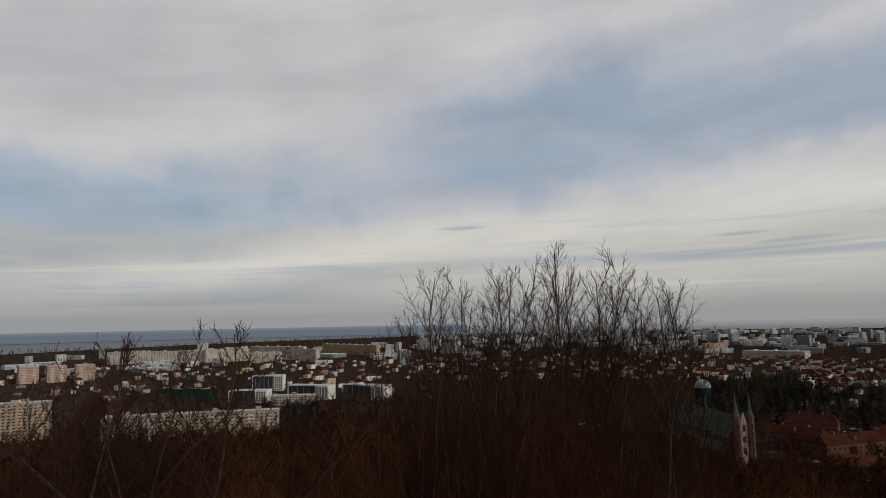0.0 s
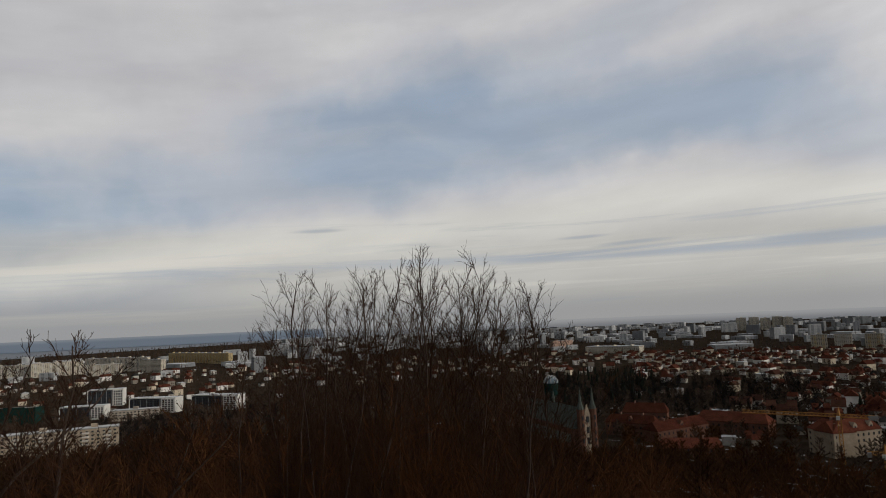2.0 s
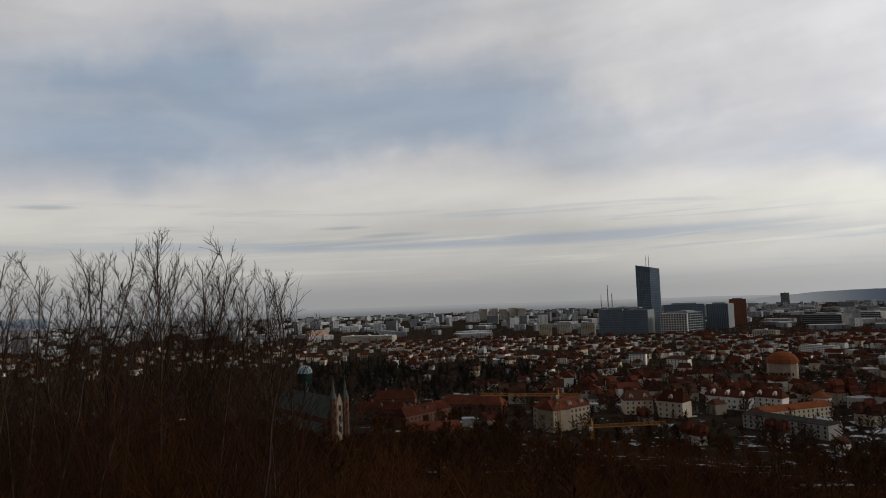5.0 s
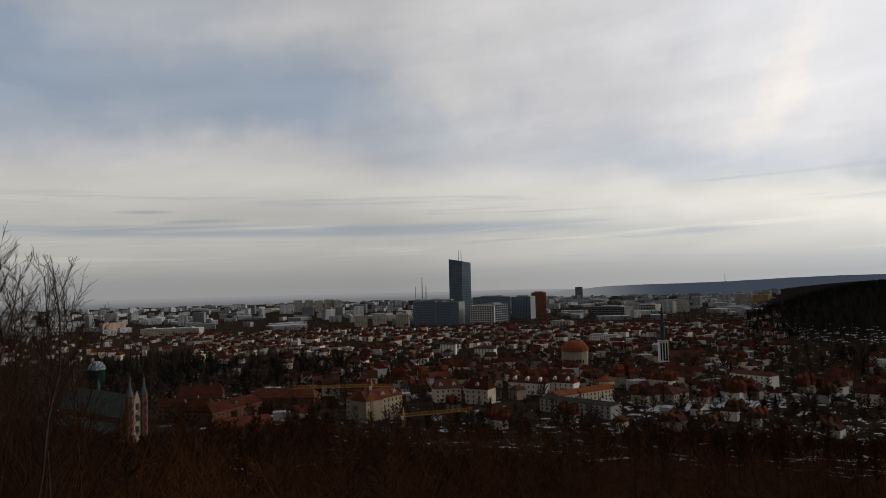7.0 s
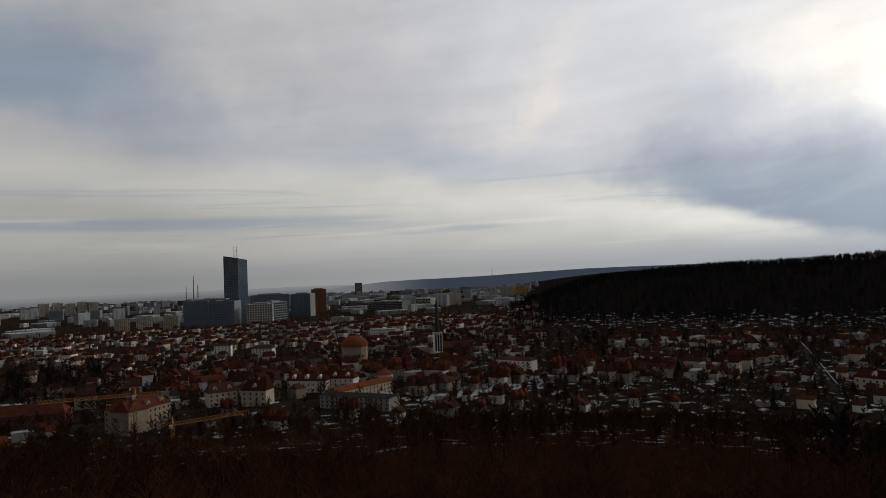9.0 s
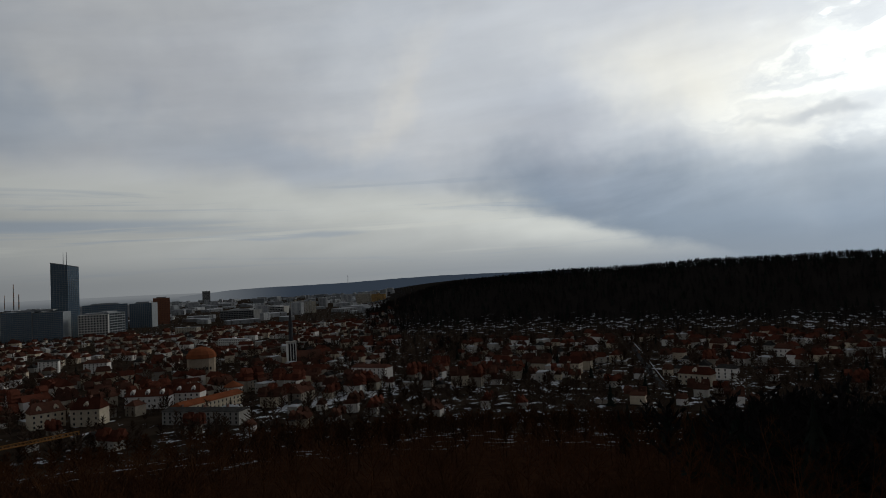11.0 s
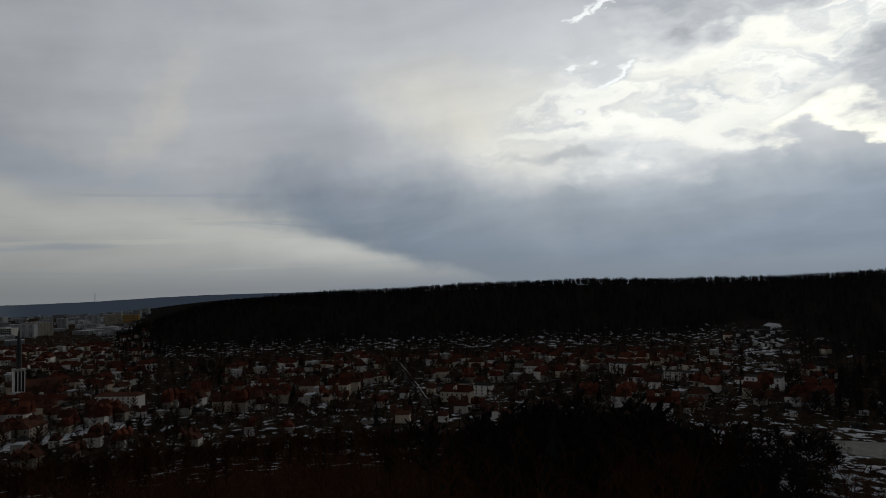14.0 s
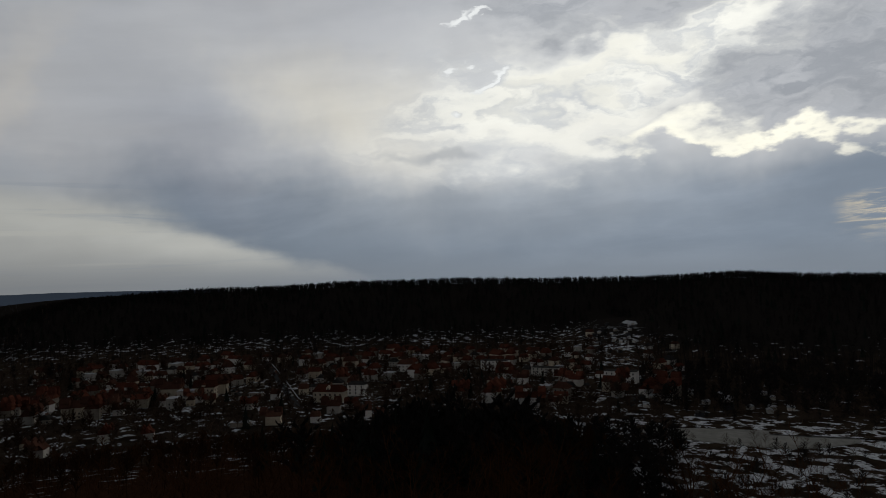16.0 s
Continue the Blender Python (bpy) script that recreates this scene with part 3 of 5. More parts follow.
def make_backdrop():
    for name, a0, a1, mat, label in (("backdrop", -75, 2, FAR_SEA, "far grey sea up to the horizon, a glowing strip"), ("backdrop", 2, 64, FAR_LAND, "far land with mist painted into a glowing strip")):
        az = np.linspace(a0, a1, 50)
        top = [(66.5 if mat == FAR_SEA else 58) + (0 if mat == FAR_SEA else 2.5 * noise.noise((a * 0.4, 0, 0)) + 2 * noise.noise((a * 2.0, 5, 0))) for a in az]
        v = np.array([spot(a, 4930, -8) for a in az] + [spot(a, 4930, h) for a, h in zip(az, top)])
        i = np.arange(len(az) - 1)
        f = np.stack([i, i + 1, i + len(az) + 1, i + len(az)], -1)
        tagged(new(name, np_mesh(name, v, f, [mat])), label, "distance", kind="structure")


make_backdrop()


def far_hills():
    """The wooded hills on the horizon as a glowing strip with painted mist, too far off to shift."""
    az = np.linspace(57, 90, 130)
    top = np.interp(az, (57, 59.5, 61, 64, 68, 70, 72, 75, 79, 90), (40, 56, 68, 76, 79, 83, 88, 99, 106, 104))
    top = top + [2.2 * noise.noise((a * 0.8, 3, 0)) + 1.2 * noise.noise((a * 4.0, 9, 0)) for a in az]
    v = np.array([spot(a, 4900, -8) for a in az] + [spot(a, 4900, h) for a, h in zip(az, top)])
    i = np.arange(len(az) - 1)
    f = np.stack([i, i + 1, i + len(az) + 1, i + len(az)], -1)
    tagged(new("backdrop", np_mesh("far_hills", v, f, [FAR_HILL])), "far wooded hills with blue mist painted into a glowing strip", "hills", kind="structure")


far_hills()


# ---- large buildings ----
TAKEN = []


def claim(az, r, radius):
    p = spot(az, r)
    TAKEN.append((p.x, p.y, radius))


def between(az0, r0, az1, r1):
    """Pose, length and middle of a front that runs from one bearing and distance to another."""
    a, b = spot(az0, r0), spot(az1, r1)
    d = b - a
    n = max(1, int(d.length / 25))
    for i in range(n + 1):
        q = a + d * (i / n)
        TAKEN.append((q.x, q.y, 24))
    return pose(a.x, a.y, 0, 0, 0, math.degrees(math.atan2(d.y, d.x))), d.length


def slab_block(az0, r0, az1, r1, top, depth, wall, label, bays=None, floors=None, category="apartment building", balcony=None, sunk=0.0, fx=0.5, fz=0.42, group="", near=False):
    """A panel-built block of flats: walls, flat roof with parapet, stair heads, window rows, balcony stacks."""
    m, length = between(az0, r0, az1, r1)
    b = thing("apartment_building", m, label, category, group)
    s = Shape()
    s.box(0, length, 0, depth, -3, top)
    part("wall", s, wall, b)
    s = Shape()
    s.box(-0.3, length + 0.3, -0.3, depth + 0.3, top + 0.004, top + 0.7)
    part("parapet", s, CONCRETE_GREY, b)
    s = Shape()
    s.box(0.5, length - 0.5, 0.5, depth - 0.5, top + 0.7, top + 0.95)
    part("roof", s, SNOW, b, "flat roof under thin snow")
    count = max(1, int(length / 35))
    for i in range(count):
        c = (i + 0.5) * length / count
        s = Shape()
        s.box(c - 2.5, c + 2.5, depth * 0.3, depth * 0.7, top + 0.95, top + 3.4)
        part("stair_head", s, wall, b)
    floors = floors or max(3, round(top / 2.9))
    bays = bays or max(4, round(length / 4))
    window_field(b, 0.8, length - 0.8, 1.0, top - 0.6, 0, bays, floors, fx, fz, single=near)
    s = Shape()
    side = max(2, round(depth / 4))
    for j in range(floors):
        z = 1.0 + (j + 0.5) * (top - 1.6) / floors
        for i in range(side):
            y = (i + 0.5) * depth / side
            for x in (-0.1, length - 0.1):
                s.box(x, x + 0.2, y - 0.7, y + 0.7, z - 0.65, z + 0.65)
    part("end_windows", s, PANE, b, kind="stuff")
    if balcony:
        stacks = max(2, round(length / 16))
        for i in range(stacks):
            c = (i + 0.5) * length / stacks
            s = Shape()
            if near:
                s.box(-2.6, 2.6, -1.3, -0.13, 0, 1.15)
                me = s.mesh("balcony", balcony)
                for j in range(floors):
                    o = new("balcony", me)
                    o.parent, o.location = b, (c, 0, 1.0 + j * (top - 1.6) / floors)
                continue
            for j in range(floors):
                z = 1.0 + j * (top - 1.6) / floors
                s.box(c - 2.6, c + 2.6, -1.3, -0.13, z, z + 1.15)
            part("balcony_stack", s, balcony, b, kind="stuff")
    return b


PALE = "long pale concrete block of flats with rows of windows"
slab_block(-26.2, 1930, -19.3, 1870, 30, 13, CONCRETE, PALE, balcony=WHITE)
slab_block(-19.2, 1840, -15.9, 1880, 32.5, 13, CONCRETE, PALE, balcony=WHITE)
slab_block(-15.8, 1960, -11.6, 1840, 33, 13, CONCRETE, "long grey-white concrete block with deep loggias", balcony=CONCRETE_GREY)
slab_block(-15.9, 1760, -13.4, 1740, 25, 13, CONCRETE, "pale concrete block of flats before a longer one", balcony=WHITE)
slab_block(-12.0, 1790, -10.6, 1720, 29.5, 13, CONCRETE, "narrow pale end of a concrete block")
slab_block(-10.05, 2230, -5.6, 1950, 28, 13, YELLOW, "long yellow block of flats with balcony stacks", balcony=OCHRE)
for a in (-31.8, -30.05, -28.2):
    slab_block(a, 1400, a + 1.22, 1405, 27.5, 20, SALMON, "salmon and white slab tower of flats", group="salmon flats", balcony=WHITE)
slab_block(-26.5, 625, -13.5, 606, 21.5, 12, STUCCO, "cream block of flats behind bare trees", balcony=PLASTER[1], fz=0.45, fx=0.4, near=True)
slab_block(-36.0, 705, -29.8, 690, 31, 12, STUCCO, "pale block of flats above the wooded slope", balcony=SALMON, near=True)
slab_block(40.2, 1600, 41.25, 1602, 31, 14, CONCRETE, "pale slab tower of flats", group="pale towers", balcony=YELLOW)
slab_block(41.7, 1605, 42.8, 1602, 31.5, 14, CONCRETE, "pale slab tower of flats", group="pale towers", balcony=WHITE)
slab_block(43.6, 1612, 44.7, 1604, 30.5, 14, CONCRETE, "pale slab tower of flats", group="pale towers", balcony=YELLOW)
slab_block(23.6, 1660, 27.85, 1620, 15, 40, CONCRETE, "long low white hall with a flat roof", category="hall", fx=0.8, fz=0.2)
slab_block(65.5, 2250, 67.3, 2150, 36, 14, CONCRETE, "pale block of flats far behind the church", balcony=WHITE)
slab_block(70.9, 2720, 72.1, 2700, 40, 14, CONCRETE, "pale tower of flats before the far hills")
slab_block(72.2, 2700, 73.3, 2680, 38, 14, OCHRE, "ochre tower of flats before the far hills")
slab_block(21.0, 1900, 22.6, 1950, 22, 14, SALMON, "salmon block of flats behind the park")
slab_block(58.7, 4200, 59.3, 4200, 71, 40, CONCRETE_GREY, "dark grey office tower far off", category="office tower", fx=0.7, fz=0.6)
for a, top in ((35.3, 50), (36.2, 50), (37.0, 46), (37.8, 50), (38.5, 47)):
    slab_block(a, 3000, a + 0.62, 3010, top, 16, CONCRETE, "tall pale slab tower in the distance", group="far towers", balcony=CONCRETE_GREY)
slab_block(56.6, 1500, 58.2, 1470, 14, 14, CONCRETE, "long white three-storey building", category="building")
slab_block(59.8, 1130, 61.9, 1090, 12, 12, PLASTER[2], "white flat-roofed three-storey building", category="building")


def new_flats(az0, r0, az1, r1, top, ochre=False):
    """A dark modern block whose end is a white block with pierced windows."""
    m, length = between(az0, r0, az1, r1)
    b = thing("modern_flats", m, "modern black and white block of flats", "apartment building", "modern flats")
    k = length * 0.7
    s = Shape()
    s.box(0, k, 0, 16, -3, top - 1.0)
    part("dark_wing", s, BLACK, b)
    s = Shape()
    s.box(k, length, -2.0, 16.5, -3, top)
    part("white_wing", s, WHITE, b)
    s = Shape()
    s.box(0, length, -0.4, 17, top + 0.01, top + 0.8)
    part("roof_edge", s, WHITE, b, "white roof edge")
    s = Shape()
    s.box(0.6, length - 0.6, 0.4, 16, top + 0.8, top + 1.0)
    part("roof", s, SNOW if not ochre else TILE[2], b)
    s = Shape()
    s.box(-0.5, 0.4, -0.5, 17, -3, top)
    part("end_fin", s, WHITE, b)
    for i in range(5):
        s = Shape()
        x = (i + 0.7) * k / 5
        s.box(x - 0.25, x + 0.25, -0.3, 0, 0, top - 1.0)
        part("fin", s, MULLION, b)
    window_field(b, k + 1, length - 1, 1.0, top - 0.8, -2.0, 4, 6, 0.66, 0.7, BLACK, single=True)
    window_field(b, 1, k - 1, 1.0, top - 2, 0, 14, 5, 0.6, 0.5, GLASS_DARK)


new_flats(-17.4, 890, -14.45, 872, 13.5)
new_flats(-12.8, 905, -9.55, 872, 16)
new_flats(-8.4, 880, -4.95, 845, 16.5)
new_flats(-15.6, 1010, -13.2, 1000, 21.5)
slab_block(-14.1, 838, -10.7, 830, 10, 12, PLASTER[3], "low brown building beside the modern flats", category="building")


def netted_building():
    m, length = between(-22.8, 915, -18.9, 880)
    b = thing("scaffolded_building", m, "building wrapped in dark green scaffold netting", "building site")
    s = Shape()
    s.box(0.5, length - 0.5, 0.5, 20, -3, 17)
    part("shell", s, CONCRETE_GREY, b)
    n = 6
    for i in range(n):
        s = Shape()
        s.box(i * length / n + 0.1, (i + 1) * length / n - 0.1, 0, 0.4, -2, 18.5 + 0.6 * math.sin(i * 2.3))
        part("net_sheet", s, NET, b)
    s = Shape()
    s.box(length - 0.4, length, 0.5, 20, -2, 18)
    part("side_net", s, NET, b)


netted_building()


def office_tower():
    b = thing("glass_tower", facing(49.13, 1650, 0), "tall dark blue glass office tower with a slanted top", "office tower")
    claim(49.13, 1650, 60)
    w, z0, z1 = 26.5, 160.5, 150.5
    plan = ((-w, 5), (5, -6), (w, 7), (w, 40), (-w, 40))

    def top(x):
        return z0 + (z1 - z0) * (x + w) / (2 * w)

    s = Shape()
    for (xa, ya), (xb, yb) in zip(plan, plan[1:] + plan[:1]):
        s.poly((xa, ya, -3), (xb, yb, -3), (xb, yb, top(xb)), (xa, ya, top(xa)))
    s.poly(*[(x, y, top(x)) for x, y in plan])
    part("glass_body", s, GLASS_BLUE, b)
    for (xa, ya), (xb, yb) in zip(plan[:2], plan[1:3]):
        s = Shape()
        for j in range(1, 37):
            s.beam((xa, ya - 0.1, j * 4.0), (xb, yb - 0.1, j * 4.0), 0.5)
        part("floor_bands", s, MULLION, b, kind="stuff")
        for i in range(6):
            s = Shape()
            x, y = xa + (xb - xa) * i / 6, ya + (yb - ya) * i / 6 - 0.25
            s.beam((x, y, -2), (x, y, top(x)), 0.4)
            part("mullion", s, MULLION, b)
        s = Shape()
        s.beam((xa, ya - 0.2, top(xa) + 0.3), (xb, yb - 0.2, top(xb) + 0.3), 1.2)
        part("crown_edge", s, STEEL, b)
    for x in (-2.5, 3.8):
        s = Shape()
        s.cone(x, 14, ((0.9, 150), (0.6, 168), (0.35, 184)), 6)
        part("antenna", s, STEEL, b)


office_tower()


def office(az0, r0, az1, r1, top, depth, body, grid, label, nx, nz, fx=0.85, fz=0.7, steps=1):
    m, length = between(az0, r0, az1, r1)
    b = thing("office_block", m, label, "office building")
    for i in range(steps):
        s = Shape()
        s.box(length * i / steps, length * (i + 1) / steps - 0.4, i * 2.0, depth, -3, top - 3 * (i % 2))
        part("body", s, grid, b)
        window_field(b, length * i / steps + 0.6, length * (i + 1) / steps - 1, 0.5, top - 3 * (i % 2) - 0.5, i * 2.0, max(2, nx // steps), nz, fx, fz, body, single=nx * nz < 170)
    s = Shape()
    s.box(length * 0.2, length * 0.8, depth * 0.3, depth * 0.8, top + 0.01, top + 3)
    part("plant_room", s, STEEL, b)


office(45.1, 1640, 48.95, 1600, 61, 50, GLASS_BLUE, MULLION, "dark blue glass office block with fine grid", 26, 15, 0.88, 0.74, 2)
office(49.9, 1600, 51.95, 1590, 48, 40, GLASS_DARK, WHITE, "office block with a white window grid", 10, 9, 0.6, 0.58)
office(52.0, 1600, 53.1, 1640, 50, 40, GLASS_DARK, MULLION, "dark office block beside a white one", 6, 9)
office(50.2, 1850, 53.3, 1850, 64, 40, GLASS_BLUE, MULLION, "long dark office block", 20, 14)
office(53.4, 1900, 55.0, 1880, 62, 40, GLASS_BLUE, MULLION, "dark office block with vertical ribs", 12, 14, 0.6, 0.85)
office(55.08, 2000, 56.3, 2000, 71, 40, BLACK, RUST_CLAD, "rust-red clad office block", 10, 14, 0.35, 0.3)
office(60.0, 2000, 62.6, 1960, 26, 60, GLASS_DARK, CONCRETE_GREY, "grey low office block", 20, 5)
office(62.5, 2300, 65.0, 2250, 22, 60, GLASS_DARK, WHITE, "white low office block", 20, 4)


def cathedral():
    """Brick cathedral: two slender towers with needle spires, a gabled front between, a long nave behind."""
    p = spot(23.35, 474)
    b = thing("cathedral", pose(p.x, p.y, 0, 0, 0, 6), "old brick cathedral with twin needle spires and green roof", "church")
    claim(22.6, 490, 40)
    claim(20.0, 535, 45)
    for x in (-4.6, 4.6):
        s = Shape()
        s.cone(x, 0, ((2.6, -2), (2.6, 30), (2.9, 30.2), (2.9, 31)), 8)
        tower = part("tower", s, BRICK, b)
        s = Shape()
        s.cone(x, 0, ((2.7, 31), (2.0, 33), (1.1, 36), (0.75, 40), (0.3, 44), (0.05, 47)), 8)
        part("spire", s, COPPER, b, "dark green needle spire")
        for k in range(5):
            s = Shape()
            s.box(x - 0.5, x + 0.5, -2.75, -2.4, 4 + k * 5, 7 + k * 5)
            part("window", s, PANE, tower)
    s = Shape()
    s.box(-2.3, 2.3, -0.6, 8, -2, 27)
    s.poly((-2.3, -0.6, 27), (2.3, -0.6, 27), (0, -0.6, 34))
    s.poly((-2.3, 0.4, 27), (0, 0.4, 34), (2.3, 0.4, 27))
    s.poly((-2.3, -0.6, 27), (0, -0.6, 34), (0, 0.4, 34), (-2.3, 0.4, 27))
    s.poly((2.3, 0.4, 27), (0, 0.4, 34), (0, -0.6, 34), (2.3, -0.6, 27))
    part("front", s, STUCCO, b, "pale ornate gabled front")
    for z in (8, 15, 22):
        s = Shape()
        s.box(-1.0, 1.0, -0.8, -0.55, z, z + 4)
        part("front_window", s, PANE, b)
    s = Shape()
    s.box(-9, 9, 3, 84, -2, 18)
    part("nave", s, BRICK, b)
    s = Shape()
    k = [(-9.6, 3, 18), (-9.6, 85, 18), (9.6, 85, 18), (9.6, 3, 18), (0, 3, 31), (0, 85, 31)]
    for q in ((0, 4, 5, 1), (3, 2, 5, 4), (0, 3, 4), (1, 5, 2)):
        s.poly(*[k[i] for i in q])
    part("nave_roof", s, COPPER, b, "weathered green nave roof")
    s = Shape()
    s.box(-17, -9.01, 8, 70, -2, 9)
    part("aisle", s, BRICK, b)
    s = Shape()
    for q in (((-17.6, 7, 9), (-9, 7, 14), (-9, 71, 14), (-17.6, 71, 9)), ((-17.6, 7, 9), (-17.6, 7, 8.7), (-9, 7, 8.7), (-9, 7, 14))):
        s.poly(*q)
    part("aisle_roof", s, COPPER, b)
    s = Shape()
    s.cone(0, 48, ((1.2, 30.5), (1.2, 33), (1.5, 33.2), (0.9, 35), (0.15, 39)), 8)
    part("ridge_turret", s, COPPER, b)


cathedral()


def palm_house():
    b = thing("palm_house", facing(20.62, 770, 0), "round palm house with a ribbed blue glass dome", "glasshouse")
    claim(20.62, 770, 25)
    s = Shape()
    s.cone(0, 0, ((7.6, -2), (7.6, 20)), 24)
    part("drum", s, NET, b)
    s = Shape()
    s.cone(0, 0, [(7.8 * math.cos(radians(a)), 20 + 8.0 * math.sin(radians(a))) for a in range(0, 90, 12)], 24)
    part("dome", s, TEAL, b)
    for i in range(12):
        s = Shape()
        c, q = math.cos(i * math.pi / 6), math.sin(i * math.pi / 6)
        for a in range(0, 84, 12):
            r0, r1 = (7.95 * math.cos(radians(t)) for t in (a, a + 12))
            s.beam((r0 * c, r0 * q, 20 + 8.1 * math.sin(radians(a))), (r1 * c, r1 * q, 20 + 8.1 * math.sin(radians(a + 12))), 0.4)
        part("rib", s, WHITE, b)


palm_house()


def hall_house(az0, r0, az1, r1, eave, ridge, depth, wall, tile, label, floors=2, hip=3.0, dormers=0, category="house"):
    """A long house with a steep tiled roof."""
    m, length = between(az0, r0, az1, r1)
    b = thing("long_house", m, label, category)
    s = Shape()
    s.box(0, length, 0, depth, -4, eave)
    part("wall", s, wall, b)
    s = Shape()
    s.gable(0, length, 0, depth, eave + 0.004, ridge - eave, 0.6, hip)
    part("roof", s, tile, b)
    n = max(3, int(length / 4.2))
    window_grid(b, [(i + 0.5) * length / n for i in range(n)], [1.0 + j * (eave - 0.6) / floors for j in range(floors)], 0, 1.2, 1.7)
    window_grid(b, [(i + 0.5) * length / n for i in range(n)], [1.0 + j * (eave - 0.6) / floors for j in range(floors)], depth, 1.2, 1.7)
    for i in range(dormers):
        c = (i + 0.5) * length / dormers
        s = Shape()
        s.box(c - 1.6, c + 1.6, depth * 0.1, depth * 0.4, eave, eave + 3.4)
        s.poly((c - 1.6, depth * 0.1, eave + 3.4), (c + 1.6, depth * 0.1, eave + 3.4), (c, depth * 0.1, eave + 5.2))
        s.poly((c - 1.6, depth * 0.1, eave + 3.4), (c, depth * 0.1, eave + 5.2), (c, depth * 0.5, eave + 5.2), (c - 1.6, depth * 0.5, eave + 3.4))
        s.poly((c + 1.6, depth * 0.1, eave + 3.4), (c + 1.6, depth * 0.5, eave + 3.4), (c, depth * 0.5, eave + 5.2), (c, depth * 0.1, eave + 5.2))
        bay = part("dormer", s, wall, b)
        s = Shape()
        s.box(c - 0.6, c + 0.6, depth * 0.1 - 0.12, depth * 0.1, eave + 1, eave + 2.8)
        part("dormer_window", s, PANE, bay)
    for i in range(max(1, int(length / 18))):
        c = (i + 0.6) * length / max(1, int(length / 18)) * 0.9
        s = Shape()
        s.box(c - 0.5, c + 0.5, depth * 0.45, depth * 0.6, ridge - 1.6, ridge + 1.4)
        part("chimney", s, CHIMNEY, b)
    return b


RED = TILE[0]
hall_house(26.2, 605, 29.6, 600, 10, 17.5, 14, BRICK, RED, "monastery wing with a long red tiled roof", dormers=0)
hall_house(24.8, 560, 28.6, 545, 9, 15, 12, BRICK, RED, "monastery wing with a red tiled roof", dormers=1)
hall_house(28.8, 520, 32.6, 560, 8, 14, 15, BRICK, RED, "broad monastery building with red tiled roof", dormers=1)
hall_house(31.6, 575, 36.8, 556, 8.5, 15.5, 17, BRICK, RED, "large red-roofed monastery barn", hip=5)
hall_house(29.0, 470, 33.5, 474, 6, 11.5, 14, BRICK, RED, "low building with a red roof below the slope", hip=2)
hall_house(39.4, 506, 41.0, 486, 15, 21.5, 15, STUCCO, RED, "corner tenement with orange hipped roof", floors=4, hip=5)
hall_house(41.05, 486, 44.0, 514, 15, 21.5, 15, STUCCO, RED, "tenement wing with tall windows and orange roof", floors=4, dormers=3)
hall_house(46.8, 560, 49.0, 565, 11, 18, 14, PLASTER[0], TILE[1], "gabled villa with ornate dormers", floors=3, dormers=2)
hall_house(49.3, 555, 51.2, 545, 12, 19.5, 14, PLASTER[0], RED, "gabled cream villa with red roof", floors=3, dormers=1)
hall_house(52.9, 606, 56.0, 590, 9.5, 14.5, 13, PLASTER[2], RED, "white row of villas with red roofs", floors=2, dormers=3)
hall_house(56.2, 600, 58.3, 590, 10, 16.5, 13, PLASTER[2], RED, "white villa with steep gables", floors=3, dormers=2)
hall_house(57.0, 540, 61.6, 585, 7, 10.5, 12, PLASTER[0], FRESH_TILE, "long low wing with an orange roof", hip=1)
hall_house(70.3, 655, 73.1, 635, 12.5, 15.5, 14, PLASTER[2], TILE[1], "white four-storey hotel with a red mansard", floors=4, hip=2)
hall_house(55.5, 520, 61.2, 488, 9, 11, 16, PLASTER[1], TILE[2], "grey stepped row with a dark flat roof", floors=3, hip=1)
hall_house(99.8, 610, 101.2, 604, 9, 12, 10, PLASTER[2], TILE[2], "white house with tall dark windows", floors=3)
hall_house(111.0, 760, 113.1, 750, 10, 11, 14, PLASTER[2], TILE[2], "pale flat-roofed villa below the wood", floors=3)
hall_house(121.1, 655, 123.6, 648, 11, 12.2, 14, PLASTER[2], TILE[2], "pale square house with a low roof", floors=3)
hall_house(115.2, 700, 117.3, 690, 9, 10.2, 14, PLASTER[1], TILE[2], "grey flat-roofed house among gardens", floors=3)
hall_house(47.3, 940, 48.6, 936, 15, 17, 12, PLASTER[2], TILE[2], "white five-storey block amid red roofs", floors=5)
hall_house(50.2, 900, 51.8, 890, 12, 16, 12, PLASTER[2], TILE[1], "white tenement amid red roofs", floors=4)
hall_house(97.0, 585, 99.4, 575, 8, 13.5, 12, PLASTER[0], RED, "villa with a broad red roof", floors=2, dormers=1)
hall_house(104.0, 760, 105.3, 755, 8, 13, 10, PLASTER[2], TILE[1], "white gabled house at the wood's edge", floors=2)


def round_pavilion():
    b = thing("round_house", facing(60.85, 625, 0), "white round house with a red conical roof", "house")
    claim(60.85, 625, 16)
    s = Shape()
    s.cone(0, 0, ((8, -3), (8, 7.5)), 16)
    part("wall", s, PLASTER[2], b)
    s = Shape()
    s.cone(0, 0, ((8.7, 7.5), (8.7, 7.8), (2.2, 11.4), (0.2, 12.4)), 16)
    part("roof", s, FRESH_TILE, b)
    for i in range(7):
        a = radians(-90 + (i - 3) * 22)
        s = Shape()
        s.box(-0.55, 0.55, -0.12, 0.12, 4.2, 6.2)
        o = part("window", s, PANE, b)
        o.location, o.rotation_euler = (8 * math.cos(a), 8 * math.sin(a), 0), (0, 0, a + math.pi / 2)


round_pavilion()


